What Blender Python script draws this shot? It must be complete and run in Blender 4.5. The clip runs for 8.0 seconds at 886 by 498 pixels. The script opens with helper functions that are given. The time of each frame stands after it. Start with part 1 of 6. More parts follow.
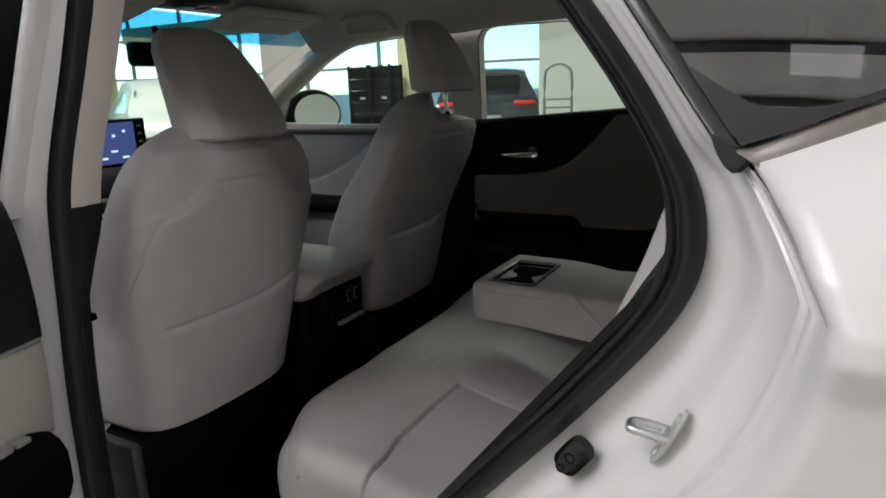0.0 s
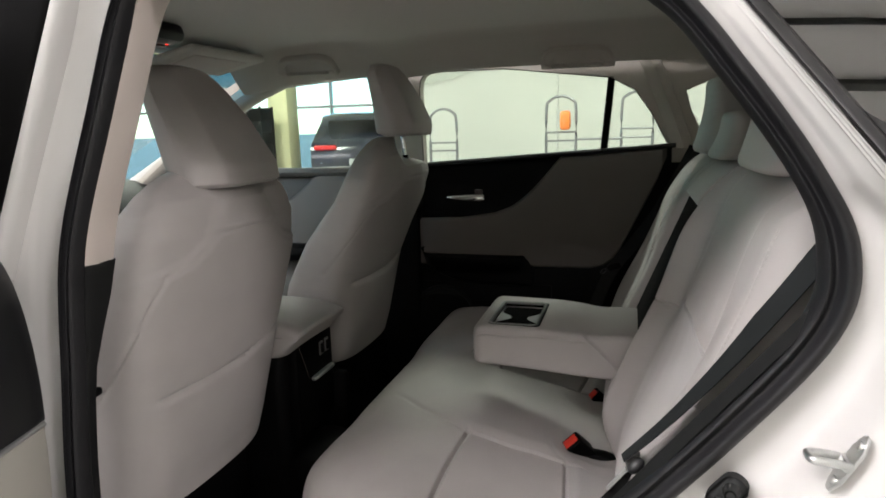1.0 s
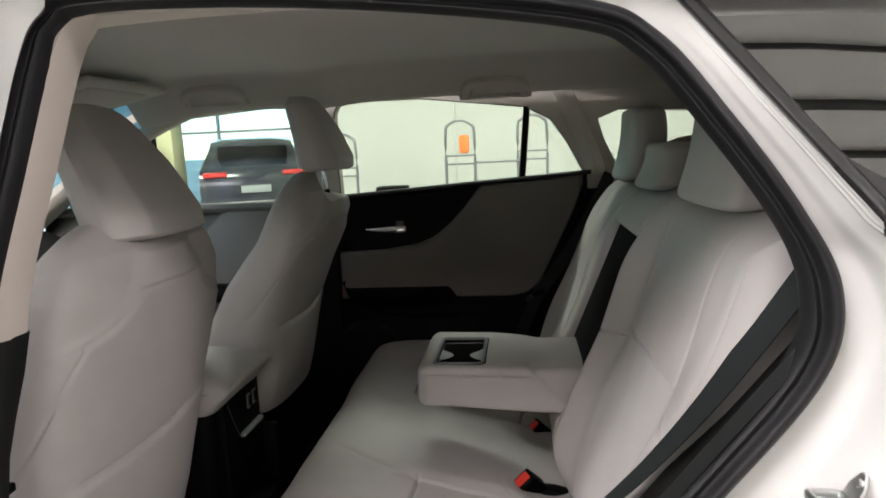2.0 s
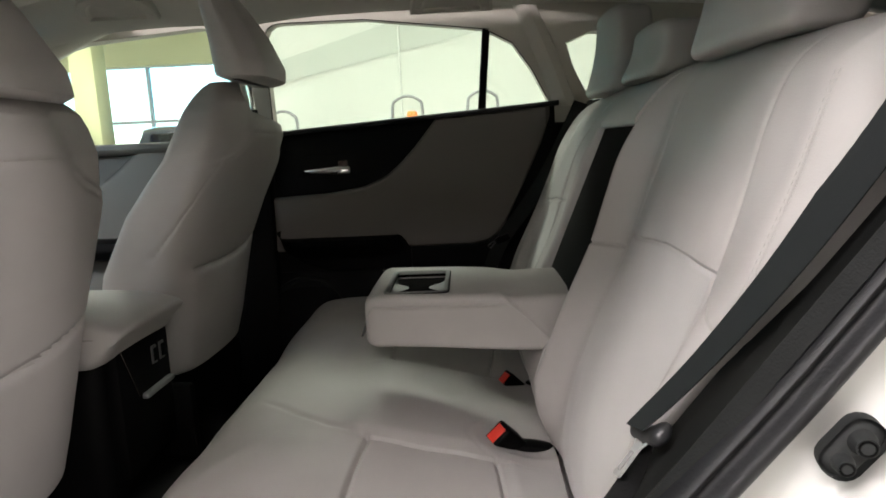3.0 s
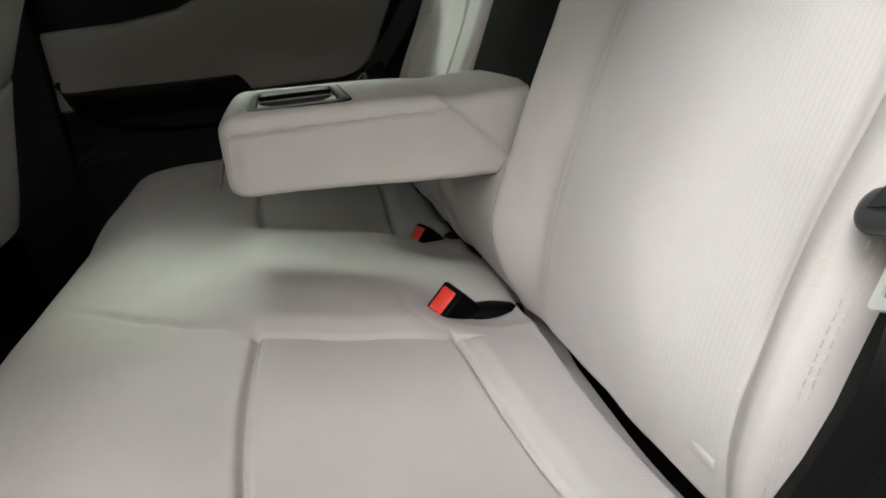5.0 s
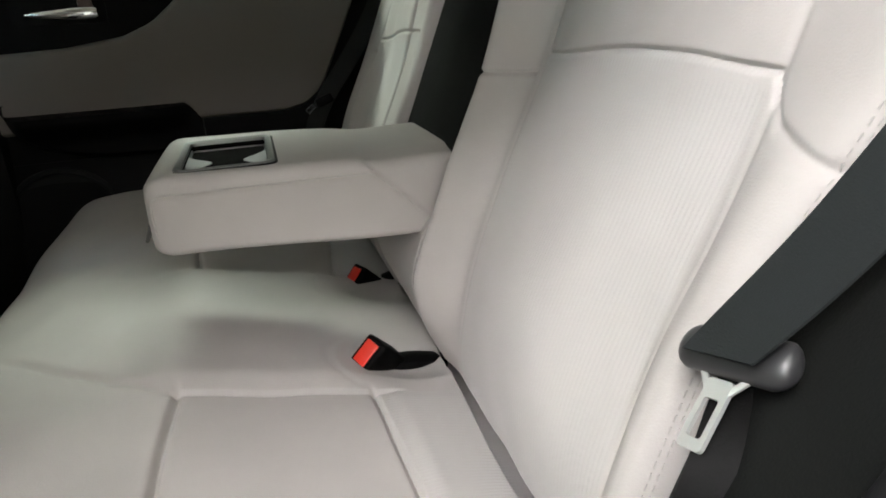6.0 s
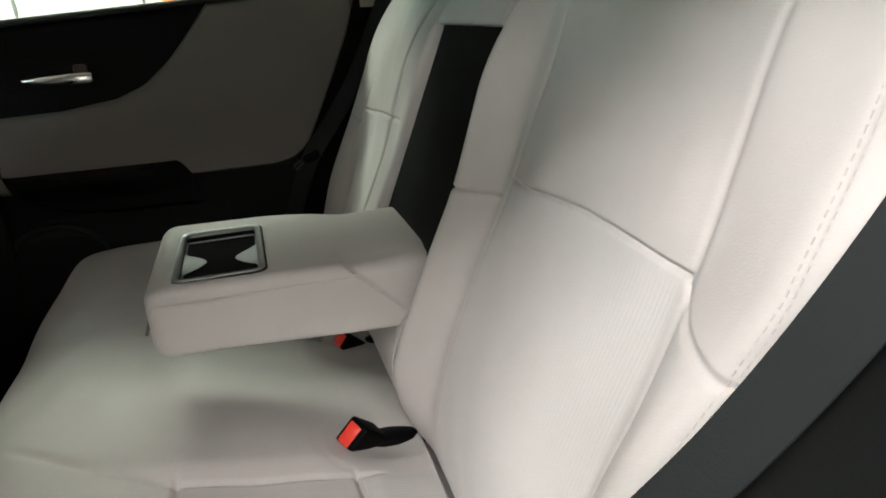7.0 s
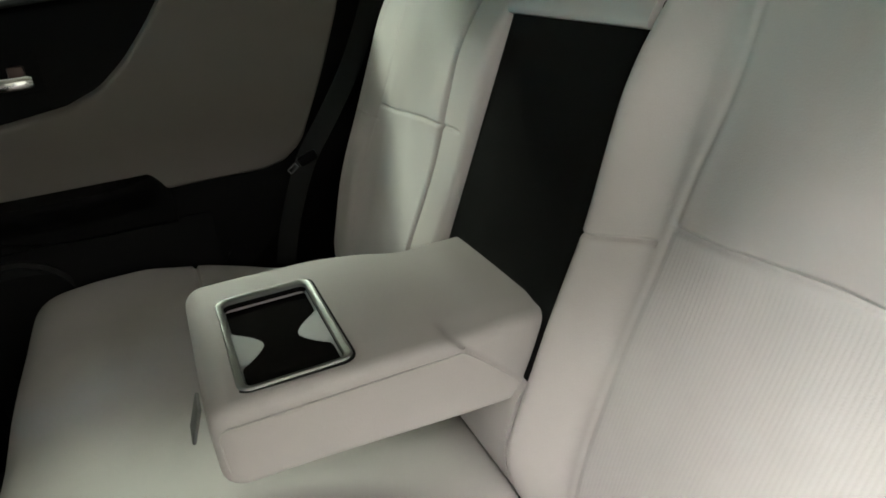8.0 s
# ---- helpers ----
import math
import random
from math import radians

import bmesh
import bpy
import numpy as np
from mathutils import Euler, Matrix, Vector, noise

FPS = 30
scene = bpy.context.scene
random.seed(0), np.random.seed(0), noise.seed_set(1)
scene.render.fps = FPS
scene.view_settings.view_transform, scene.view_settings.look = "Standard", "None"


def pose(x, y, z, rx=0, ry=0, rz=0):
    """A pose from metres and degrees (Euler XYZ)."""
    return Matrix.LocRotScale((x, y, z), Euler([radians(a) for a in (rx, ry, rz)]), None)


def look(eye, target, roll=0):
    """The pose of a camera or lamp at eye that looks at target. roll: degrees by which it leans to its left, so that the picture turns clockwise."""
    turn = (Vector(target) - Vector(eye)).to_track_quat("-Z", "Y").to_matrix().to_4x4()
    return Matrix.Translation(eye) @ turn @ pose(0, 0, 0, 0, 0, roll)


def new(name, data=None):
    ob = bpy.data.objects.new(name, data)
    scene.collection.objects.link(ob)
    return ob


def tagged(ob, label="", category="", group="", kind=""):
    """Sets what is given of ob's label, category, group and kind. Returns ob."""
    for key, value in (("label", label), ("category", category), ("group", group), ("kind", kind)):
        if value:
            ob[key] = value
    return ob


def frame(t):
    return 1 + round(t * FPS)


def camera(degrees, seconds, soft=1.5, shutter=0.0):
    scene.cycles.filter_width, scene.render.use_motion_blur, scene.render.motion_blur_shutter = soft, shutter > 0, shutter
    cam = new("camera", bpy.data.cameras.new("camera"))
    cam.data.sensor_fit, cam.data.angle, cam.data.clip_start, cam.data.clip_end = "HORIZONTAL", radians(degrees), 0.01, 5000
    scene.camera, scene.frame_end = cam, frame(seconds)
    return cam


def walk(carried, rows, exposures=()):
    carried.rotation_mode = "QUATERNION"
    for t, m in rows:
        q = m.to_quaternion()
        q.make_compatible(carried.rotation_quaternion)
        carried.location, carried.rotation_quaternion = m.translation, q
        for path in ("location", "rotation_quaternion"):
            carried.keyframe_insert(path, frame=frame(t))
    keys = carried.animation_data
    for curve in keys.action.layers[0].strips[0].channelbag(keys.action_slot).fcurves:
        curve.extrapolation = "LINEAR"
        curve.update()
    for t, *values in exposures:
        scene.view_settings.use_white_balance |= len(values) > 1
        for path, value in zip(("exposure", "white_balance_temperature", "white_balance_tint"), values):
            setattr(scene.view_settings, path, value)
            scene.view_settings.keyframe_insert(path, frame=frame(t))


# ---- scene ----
# Car frame: x to the rear of the car, y to its right side, z up from the showroom floor.
cam = camera(69.0, 8.0, soft=1.8)
PATH = [
    (0, (0.37, -1.279, 1.314), (-0.566, 0.422, 0.833), -1.9),
    (0.5, (0.268, -1.332, 1.314), (-0.527, 0.456, 0.901), -1.9),
    (1, (0.095, -1.365, 1.323), (-0.46, 0.521, 0.956), -1.5),
    (1.5, (0.003, -1.379, 1.38), (-0.334, 0.562, 1.039), -1.4),
    (1.7, (-0.002, -1.368, 1.374), (-0.29, 0.587, 1.063), -1.8),
    (2.8, (-0.033, -1.169, 1.213), (-0.158, 0.8, 0.884), -3.0),
    (3, (-0.046, -1.108, 1.155), (-0.126, 0.864, 0.831), -2.6),
    (3.5, (-0.042, -0.952, 1.08), (-0.038, 1.005, 0.669), -2.7),
    (4, (-0.085, -0.861, 1.011), (0.074, 1.061, 0.481), -3.6),
    (4.2, (-0.104, -0.827, 0.989), (0.118, 1.076, 0.417), -4.1),
    (5.5, (-0.155, -0.765, 1.009), (0.297, 1.045, 0.286), -5.0),
    (6, (-0.094, -0.788, 1.059), (0.393, 1.022, 0.361), -3.4),
    (6.5, (-0.062, -0.824, 1.113), (0.413, 0.993, 0.425), -3.3),
    (7, (-0.077, -0.816, 1.197), (0.44, 0.981, 0.487), -3.2),
    (7.5, (-0.134, -0.705, 1.254), (0.443, 1.045, 0.477), -4.5),
    (8, (-0.192, -0.567, 1.256), (0.497, 1.099, 0.39), -5.0),
]

EXPOSURES = [(0.0, 1.10, 6250, 12), (0.5, 1.45, 6400, 13), (1.0, 1.82, 6450, 13), (1.5, 1.86, 6450, 13), (3.0, 2.11, 6550, 12), (3.5, 2.34, 6650, 5), (4.0, 2.63, 6400, 7), (5.5, 2.73, 6350, 8), (7.0, 2.68, 6500, 7), (8.0, 2.90, 6550, 5)]
walk(cam, [(t, look(eye, target, roll)) for t, eye, target, roll in PATH], EXPOSURES)

# ---- world and lights ----
world = bpy.data.worlds.new("sky")
scene.world = world
world.use_nodes = True
wn = world.node_tree
sky = wn.nodes.new("ShaderNodeTexSky")
sky.sky_type = "NISHITA"
sky.sun_disc = False
sky.sun_elevation = radians(40)
sky.sun_rotation = radians(300)
wn.links.new(sky.outputs[0], wn.nodes["Background"].inputs[0])
wn.nodes["Background"].inputs[1].default_value = 0.15

sun_data = bpy.data.lights.new("sun", "SUN")
sun_data.energy, sun_data.angle, sun_data.color = 2.5, radians(0.5), (1.0, 0.95, 0.88)
sun = new("sun", sun_data)
sun.matrix_world = look((0, 0, 20), (6, -14, 6))


# lamps added out of sight, placed and powered to set the car's brightness
def added_lamp(x, y, sx, sy, watts, z=4.30, colour=(1.0, 0.955, 0.955)):
    d = bpy.data.lights.new("added_lamp", "AREA")
    d.shape, d.size, d.size_y, d.energy, d.color = "RECTANGLE", sx, sy, watts, colour
    o = new("added_lamp", d)
    o.matrix_world = pose(x, y, z)
    return o


COOL = (0.91, 1.0, 0.85)     # slight green tint for the lamps added on the far side
for lx, mid, far in ((-9.0, 34, 115), (-5.0, 48, 115)):
    for ly, watts in ((-7.5, 58), (-3.4, mid), (5.5, far)):
        added_lamp(lx, ly, 2.4, 1.1, watts, colour=COOL if ly > 0 else (1.0, 0.955, 0.955))
added_lamp(-1.5, -7.5, 2.4, 1.1, 22)
added_lamp(-2.05, -2.75, 2.7, 1.5, 87)      # over the open door
# added low, so that it shines through the far window onto the bench
added_lamp(-0.1, 3.5, 2.0, 0.9, 36, z=3.5, colour=COOL)
added_lamp(0.55, -3.62, 0.40, 0.27, 0.07)
added_lamp(2.6, -7.5, 2.4, 1.1, 30)
# added behind, out of sight, to brighten the white jamb of the door pillar
added_lamp(6.0, -4.0, 2.4, 1.1, 175)
added_lamp(6.0, 2.5, 2.4, 1.1, 30, colour=COOL)


# ---- materials ----
def mat(name, colour, rough=0.6, metal=0.0, grain=0.0, grain_size=400.0, vary=0.12, vary_size=6.0, coat=0.0, ribs=0.0, rib_axis="Y", rib_size=200.0, sheen=0.0, spec=0.5, emit=None, power=0.0, tint=None):
    """Procedural surface: large-scale variation of the colour and gloss, fine grain as relief, optional ribs across one axis."""
    m = bpy.data.materials.new(name)
    m.use_nodes = True
    n, l = m.node_tree.nodes, m.node_tree.links
    b = n["Principled BSDF"]
    co = n.new("ShaderNodeTexCoord")
    big = n.new("ShaderNodeTexNoise")
    big.inputs["Scale"].default_value, big.inputs["Detail"].default_value = vary_size, 6
    l.new(co.outputs["Object"], big.inputs["Vector"])
    ramp = n.new("ShaderNodeMix")
    ramp.data_type = "RGBA"
    dark = [c * (1 - vary) for c in colour]
    pale = [min(1, c * (1 + vary)) for c in (tint or colour)]
    ramp.inputs["A"].default_value = (*dark, 1)
    ramp.inputs["B"].default_value = (*pale, 1)
    l.new(big.outputs["Fac"], ramp.inputs["Factor"])
    l.new(ramp.outputs["Result"], b.inputs["Base Color"])
    gloss = n.new("ShaderNodeMapRange")
    gloss.inputs["To Min"].default_value, gloss.inputs["To Max"].default_value = max(0.02, rough * 0.85), min(1, rough * 1.15)
    l.new(big.outputs["Fac"], gloss.inputs["Value"])
    l.new(gloss.outputs["Result"], b.inputs["Roughness"])
    b.inputs["Metallic"].default_value = metal
    b.inputs["Coat Weight"].default_value = coat
    b.inputs["Coat Roughness"].default_value = 0.14
    b.inputs["Specular IOR Level"].default_value = spec
    b.inputs["Sheen Weight"].default_value = sheen
    last = None
    if grain:
        fine = n.new("ShaderNodeTexNoise")
        fine.inputs["Scale"].default_value, fine.inputs["Detail"].default_value = grain_size, 3
        l.new(co.outputs["Object"], fine.inputs["Vector"])
        bump = n.new("ShaderNodeBump")
        bump.inputs["Strength"].default_value, bump.inputs["Distance"].default_value = grain, 0.001
        l.new(fine.outputs["Fac"], bump.inputs["Height"])
        last = bump
    if ribs:
        wave = n.new("ShaderNodeTexWave")
        wave.wave_type, wave.bands_direction, wave.wave_profile = "BANDS", rib_axis, "SIN"
        wave.inputs["Scale"].default_value = rib_size
        wave.inputs["Distortion"].default_value = 0.15
        l.new(co.outputs["Object"], wave.inputs["Vector"])
        bump2 = n.new("ShaderNodeBump")
        bump2.inputs["Strength"].default_value, bump2.inputs["Distance"].default_value = ribs, 0.001
        l.new(wave.outputs["Fac"], bump2.inputs["Height"])
        if last:
            l.new(last.outputs["Normal"], bump2.inputs["Normal"])
        last = bump2
    if last:
        l.new(last.outputs["Normal"], b.inputs["Normal"])
    if emit:
        b.inputs["Emission Color"].default_value = (*emit, 1)
        b.inputs["Emission Strength"].default_value = power
    return m


def glass(name, colour=(1, 1, 1), dark=0.0, rough=0.0, gloss=0.03):
    """A thin pane: clear, tinted by its colour, with a mirror gloss that grows towards glancing angles."""
    m = bpy.data.materials.new(name)
    m.use_nodes = True
    n, l = m.node_tree.nodes, m.node_tree.links
    n.remove(n["Principled BSDF"])
    clear, shine, mix, facing = (n.new(k) for k in ("ShaderNodeBsdfTransparent", "ShaderNodeBsdfGlossy", "ShaderNodeMixShader", "ShaderNodeLayerWeight"))
    facing.inputs["Blend"].default_value = 0.5
    power, fit = n.new("ShaderNodeMath"), n.new("ShaderNodeMapRange")
    power.operation = "POWER"
    power.inputs[1].default_value = 5.0
    l.new(facing.outputs["Facing"], power.inputs[0])
    l.new(power.outputs[0], fit.inputs["Value"])
    fit.inputs["To Min"].default_value, fit.inputs["To Max"].default_value = gloss, 0.8
    clear.inputs[0].default_value = (*[c * (1 - dark) for c in colour], 1)
    shine.inputs["Roughness"].default_value = rough
    l.new(fit.outputs["Result"], mix.inputs[0])
    l.new(clear.outputs[0], mix.inputs[1])
    l.new(shine.outputs[0], mix.inputs[2])
    l.new(mix.outputs[0], n["Material Output"].inputs["Surface"])
    return m


VINYL = mat("pale_grey_vinyl", (0.348, 0.328, 0.312), 0.58, spec=0.4, grain=0.25, grain_size=620, vary=0.085, vary_size=13, tint=(0.358, 0.335, 0.318))
RIBBED = mat("ribbed_grey_fabric", (0.348, 0.331, 0.316), 0.75, grain=0.22, grain_size=800, vary=0.075, vary_size=15, ribs=0.15, rib_axis="Y", rib_size=68.0, sheen=0.15)
SEAM = mat("seam_thread", (0.37, 0.35, 0.33), 0.7, vary=0.1, vary_size=80)
FELT = mat("black_felt", (0.0046, 0.0048, 0.0044), 0.95, spec=0.1, grain=0.6, grain_size=700, vary=0.25, vary_size=25)
# darker seam tone: the crease's shade put into the thread colour
SEAMSHADE = mat("seam_shade", (0.235, 0.22, 0.205), 0.8, vary=0.1, vary_size=80)
# blacker than cup plastic: the shade of a deep well put into the colour
CUPBLACK = mat("shaded_black_cup_plastic", (0.0035, 0.0030, 0.0027), 0.85, spec=0.03, vary=0.1, vary_size=40)
SIDEGREY = mat("dark_grey_side_trim", (0.0060, 0.0066, 0.0062), 0.6, spec=0.12, grain=0.35, grain_size=550, vary=0.12, vary_size=9)
FRONTUPPER = mat("grey_front_door_upper", (0.066, 0.068, 0.064), 0.6, spec=0.3, grain=0.3, grain_size=600, vary=0.06, vary_size=8)
# lighter copy of the rear door's grey: windscreen light put into the colour
FRONTDOOR = mat("lit_grey_front_door_vinyl", (0.135, 0.134, 0.124), 0.6, spec=0.3, grain=0.3, grain_size=600, vary=0.06, vary_size=8)
WHITE = mat("pearl_white_paint", (0.555, 0.545, 0.525), 0.36, coat=0.28, vary=0.02, vary_size=3)
RUBBER = mat("black_door_rubber", (0.0095, 0.0095, 0.0105), 0.5, grain=0.3, grain_size=250, vary=0.25, vary_size=14, spec=0.3)
BLACK = mat("black_grained_plastic", (0.0024, 0.0023, 0.0023), 0.55, grain=0.35, grain_size=600, vary=0.2, vary_size=10, spec=0.07)
CHARCOAL = mat("charcoal_trim", (0.0075, 0.0078, 0.0076), 0.6, grain=0.35, grain_size=550, vary=0.15, vary_size=9, spec=0.16)
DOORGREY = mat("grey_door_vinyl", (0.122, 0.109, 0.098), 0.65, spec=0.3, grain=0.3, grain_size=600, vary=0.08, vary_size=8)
DASHGREY = mat("pale_grey_dash_trim", (0.37, 0.358, 0.315), 0.6, grain=0.3, grain_size=600, vary=0.08, vary_size=8)
BEIGE = mat("beige_pillar_trim", (0.44, 0.39, 0.35), 0.7, grain=0.3, grain_size=500, vary=0.05, vary_size=8)
LINER = mat("woven_headliner", (0.43, 0.40, 0.35), 0.9, grain=0.5, grain_size=900, vary=0.06, vary_size=7, sheen=0.2)
CARPET = mat("black_carpet", (0.004, 0.004, 0.004), 0.95, spec=0.1, grain=0.8, grain_size=500, vary=0.35, vary_size=30)
CHROME = mat("chrome", (0.75, 0.75, 0.76), 0.12, metal=1.0, vary=0.04, vary_size=20)
STEEL = mat("zinc_steel", (0.62, 0.63, 0.62), 0.32, metal=1.0, vary=0.12, vary_size=45, grain=0.1, grain_size=300)
WEBBING = mat("dark_grey_belt_webbing", (0.0115, 0.0135, 0.0138), 0.75, spec=0.2, grain=0.35, grain_size=900, vary=0.1, vary_size=15)
TONGUE = mat("grey_tongue_plastic", (0.022, 0.022, 0.023), 0.40, vary=0.1, vary_size=40)
RED = mat("red_release_button", (0.62, 0.035, 0.02), 0.4, vary=0.06, vary_size=60)
SILVER = mat("satin_silver_plastic", (0.50, 0.51, 0.51), 0.3, metal=0.7, vary=0.06, vary_size=40)
RIM = mat("dark_satin_rim", (0.19, 0.195, 0.19), 0.34, metal=0.8, vary=0.08, vary_size=40)
LOOP = mat("grey_webbing_loop", (0.11, 0.11, 0.105), 0.7, grain=0.3, grain_size=800, vary=0.1, vary_size=40)
PLATE = mat("bright_zinc_plate", (0.66, 0.67, 0.65), 0.36, metal=0.7, vary=0.06, vary_size=60)
LOCKRED = mat("brown_red_lock_plastic", (0.045, 0.018, 0.014), 0.4, vary=0.1, vary_size=40)
SATIN = mat("dark_satin_chrome", (0.38, 0.35, 0.33), 0.22, metal=1.0, vary=0.05, vary_size=30)
SEATGREY = mat("dark_grey_seat_plastic", (0.035, 0.035, 0.035), 0.5, grain=0.3, grain_size=500, vary=0.1, vary_size=12)
GLOSSBLACK = mat("gloss_black_trim", (0.012, 0.012, 0.013), 0.32, spec=0.35, vary=0.1, vary_size=20)
CUPWALL = mat("cup_holder_plastic", (0.33, 0.355, 0.35), 0.45, vary=0.06, vary_size=40)
PANE = glass("car_glass", (0.93, 0.97, 0.95))
ROLLGREY = mat("dark_grey_belt_rubber", (0.024, 0.025, 0.025), 0.7, grain=0.3, grain_size=250, vary=0.15, vary_size=14, spec=0.2)
SURROUND = mat("black_window_print", (0.022, 0.022, 0.022), 0.22, spec=0.65, vary=0.1, vary_size=20)
TAILGLASS = glass("dark_tailgate_glass", (0.50, 0.52, 0.50), 0.85, gloss=0.10)
PRIVACY = glass("privacy_glass", (0.50, 0.52, 0.50), 0.55, gloss=0.30)
SHADE_BAND = glass("blue_shade_band", (0.30, 0.60, 0.74), 0.05)
MIRROR = mat("mirror_glass", (0.85, 0.86, 0.87), 0.02, metal=1.0, vary=0.01)
SCREEN = mat("lit_display", (0.02, 0.03, 0.08), 0.2, emit=(0.06, 0.09, 0.26), power=0.35)
SCREENTEXT = mat("lit_display_marks", (0.6, 0.7, 0.8), 0.3, emit=(0.6, 0.8, 1.0), power=0.5)
WALL = mat("cream_wall_paint", (0.53, 0.54, 0.48), 0.8, grain=0.2, grain_size=120, vary=0.03, vary_size=0.7)
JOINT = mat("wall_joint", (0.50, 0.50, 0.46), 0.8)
BAND = mat("wall_shade_tone", (0.43, 0.445, 0.39), 0.8, vary=0.03, vary_size=0.7)
CEIL = mat("ceiling_paint", (0.74, 0.73, 0.71), 0.9, vary=0.05, vary_size=0.5)
BEAM = mat("dark_roof_beam", (0.05, 0.05, 0.05), 0.7)
FLOOR = mat("polished_concrete", (0.42, 0.41, 0.39), 0.3, grain=0.1, grain_size=60, vary=0.12, vary_size=1.5)
COLUMN = mat("yellow_cream_column", (0.62, 0.60, 0.36), 0.7, vary=0.05, vary_size=2)
FRAME = mat("grey_aluminium", (0.42, 0.43, 0.44), 0.45, metal=0.4, vary=0.05)
ASPHALT = mat("asphalt", (0.055, 0.055, 0.055), 0.9, grain=0.5, grain_size=50, vary=0.2, vary_size=2)
NAVY = mat("dark_blue_paint", (0.012, 0.016, 0.028), 0.2, coat=0.9, vary=0.05)
TAIL = mat("red_tail_lamp", (0.50, 0.02, 0.02), 0.2, vary=0.1, emit=(0.8, 0.03, 0.02), power=0.03)
ORANGE = mat("orange_plastic", (0.80, 0.20, 0.03), 0.5, vary=0.1)
TUBE = mat("grey_steel_tube", (0.22, 0.22, 0.22), 0.4, metal=0.8, vary=0.1)
CLEAR = glass("showroom_glass", (0.62, 0.84, 0.88))
TYRE = mat("tyre_rubber", (0.02, 0.02, 0.02), 0.8, grain=0.4, grain_size=80)


# ---- mesh helpers ----
def link(name, verts, faces, materials, parent=None, label="", indices=None, smooth=True):
    me = bpy.data.meshes.new(name)
    me.from_pydata([tuple(v) for v in verts], [], faces)
    for m in materials if isinstance(materials, (list, tuple)) else [materials]:
        me.materials.append(m)
    if indices is not None:
        me.polygons.foreach_set("material_index", indices)
    bm = bmesh.new()
    bm.from_mesh(me)
    bmesh.ops.recalc_face_normals(bm, faces=bm.faces)
    bm.to_mesh(me)
    bm.free()
    if smooth:
        me.polygons.foreach_set("use_smooth", [True] * len(me.polygons))
        me.set_sharp_from_angle(angle=radians(38))
    me.update()
    ob = new(name, me)
    if parent:
        ob.parent = parent
    if label:
        ob["label"] = label
    return ob


def part(name, bm, material, parent=None, label="", smooth=True):
    """Links a bmesh as one mesh object under a thing or a part."""
    me = bpy.data.meshes.new(name)
    bmesh.ops.recalc_face_normals(bm, faces=bm.faces)
    bm.to_mesh(me)
    bm.free()
    me.materials.append(material)
    if smooth:
        me.polygons.foreach_set("use_smooth", [True] * len(me.polygons))
        me.set_sharp_from_angle(angle=radians(35))
    ob = new(name, me)
    if parent:
        ob.parent = parent
    if label:
        ob["label"] = label
    return ob


def thing(name, label, category, at=(0, 0, 0), group="", kind=""):
    ob = new(name)
    ob.empty_display_size = 0.1
    ob.location = at
    bpy.context.view_layer.update()
    return tagged(ob, label, category, group, kind)


def settle(ob):
    """Keeps parts, which are given in the car's frame, where they are under a thing whose origin is moved."""
    bpy.context.view_layer.update()
    inv = Matrix.Translation(-ob.location)
    for c in ob.children:
        c.matrix_parent_inverse = inv


def spread(n, lo, hi, ends=0.5):
    """n steps from lo to hi that lie closer together at both ends."""
    t = np.linspace(0, 1, n)
    c = 0.5 - 0.5 * np.cos(np.pi * t)
    return lo + (hi - lo) * ((1 - ends) * t + ends * c)


def pad(name, U, V, front, back, materials, parent=None, label="", pick=None):
    """A closed body between two faces, each a function of two parameters."""
    U, V = np.asarray(U), np.asarray(V)
    uu, vv = np.meshgrid(U, V, indexing="ij")
    a = np.stack(np.broadcast_arrays(*front(uu, vv)), -1).reshape(-1, 3)
    b = np.stack(np.broadcast_arrays(*back(uu, vv)), -1).reshape(-1, 3)
    nu, nv = len(U), len(V)
    faces, idx = [], []
    for i in range(nu - 1):
        for j in range(nv - 1):
            q = (i * nv + j, i * nv + j + 1, (i + 1) * nv + j + 1, (i + 1) * nv + j)
            faces.append(q)
            idx.append(pick((U[i] + U[i + 1]) / 2, (V[j] + V[j + 1]) / 2) if pick else 0)
    n = nu * nv
    for f in list(faces):
        faces.append(tuple(n + k for k in reversed(f)))
        idx.append(0)
    ring = [i * nv for i in range(nu)] + [(nu - 1) * nv + j for j in range(1, nv)] + [i * nv + nv - 1 for i in range(nu - 2, -1, -1)] + [j for j in range(nv - 2, 0, -1)]
    for k in range(len(ring)):
        p, q = ring[k], ring[(k + 1) % len(ring)]
        faces.append((p, q, n + q, n + p))
        idx.append(0)
    return link(name, np.vstack([a, b]), faces, materials, parent, label, idx)


def loft(name, rings, material, parent=None, label="", caps=True, closed=True):
    """Skins rings of equal length, one after another."""
    k = len(rings[0])
    verts = [p for r in rings for p in r]
    faces = []
    for i in range(len(rings) - 1):
        for j in range(k if closed else k - 1):
            faces.append((i * k + j, i * k + (j + 1) % k, (i + 1) * k + (j + 1) % k, (i + 1) * k + j))
    if caps and closed:
        faces.append(tuple(range(k)))
        faces.append(tuple(range((len(rings) - 1) * k, len(rings) * k)))
    return link(name, verts, faces, material, parent, label)


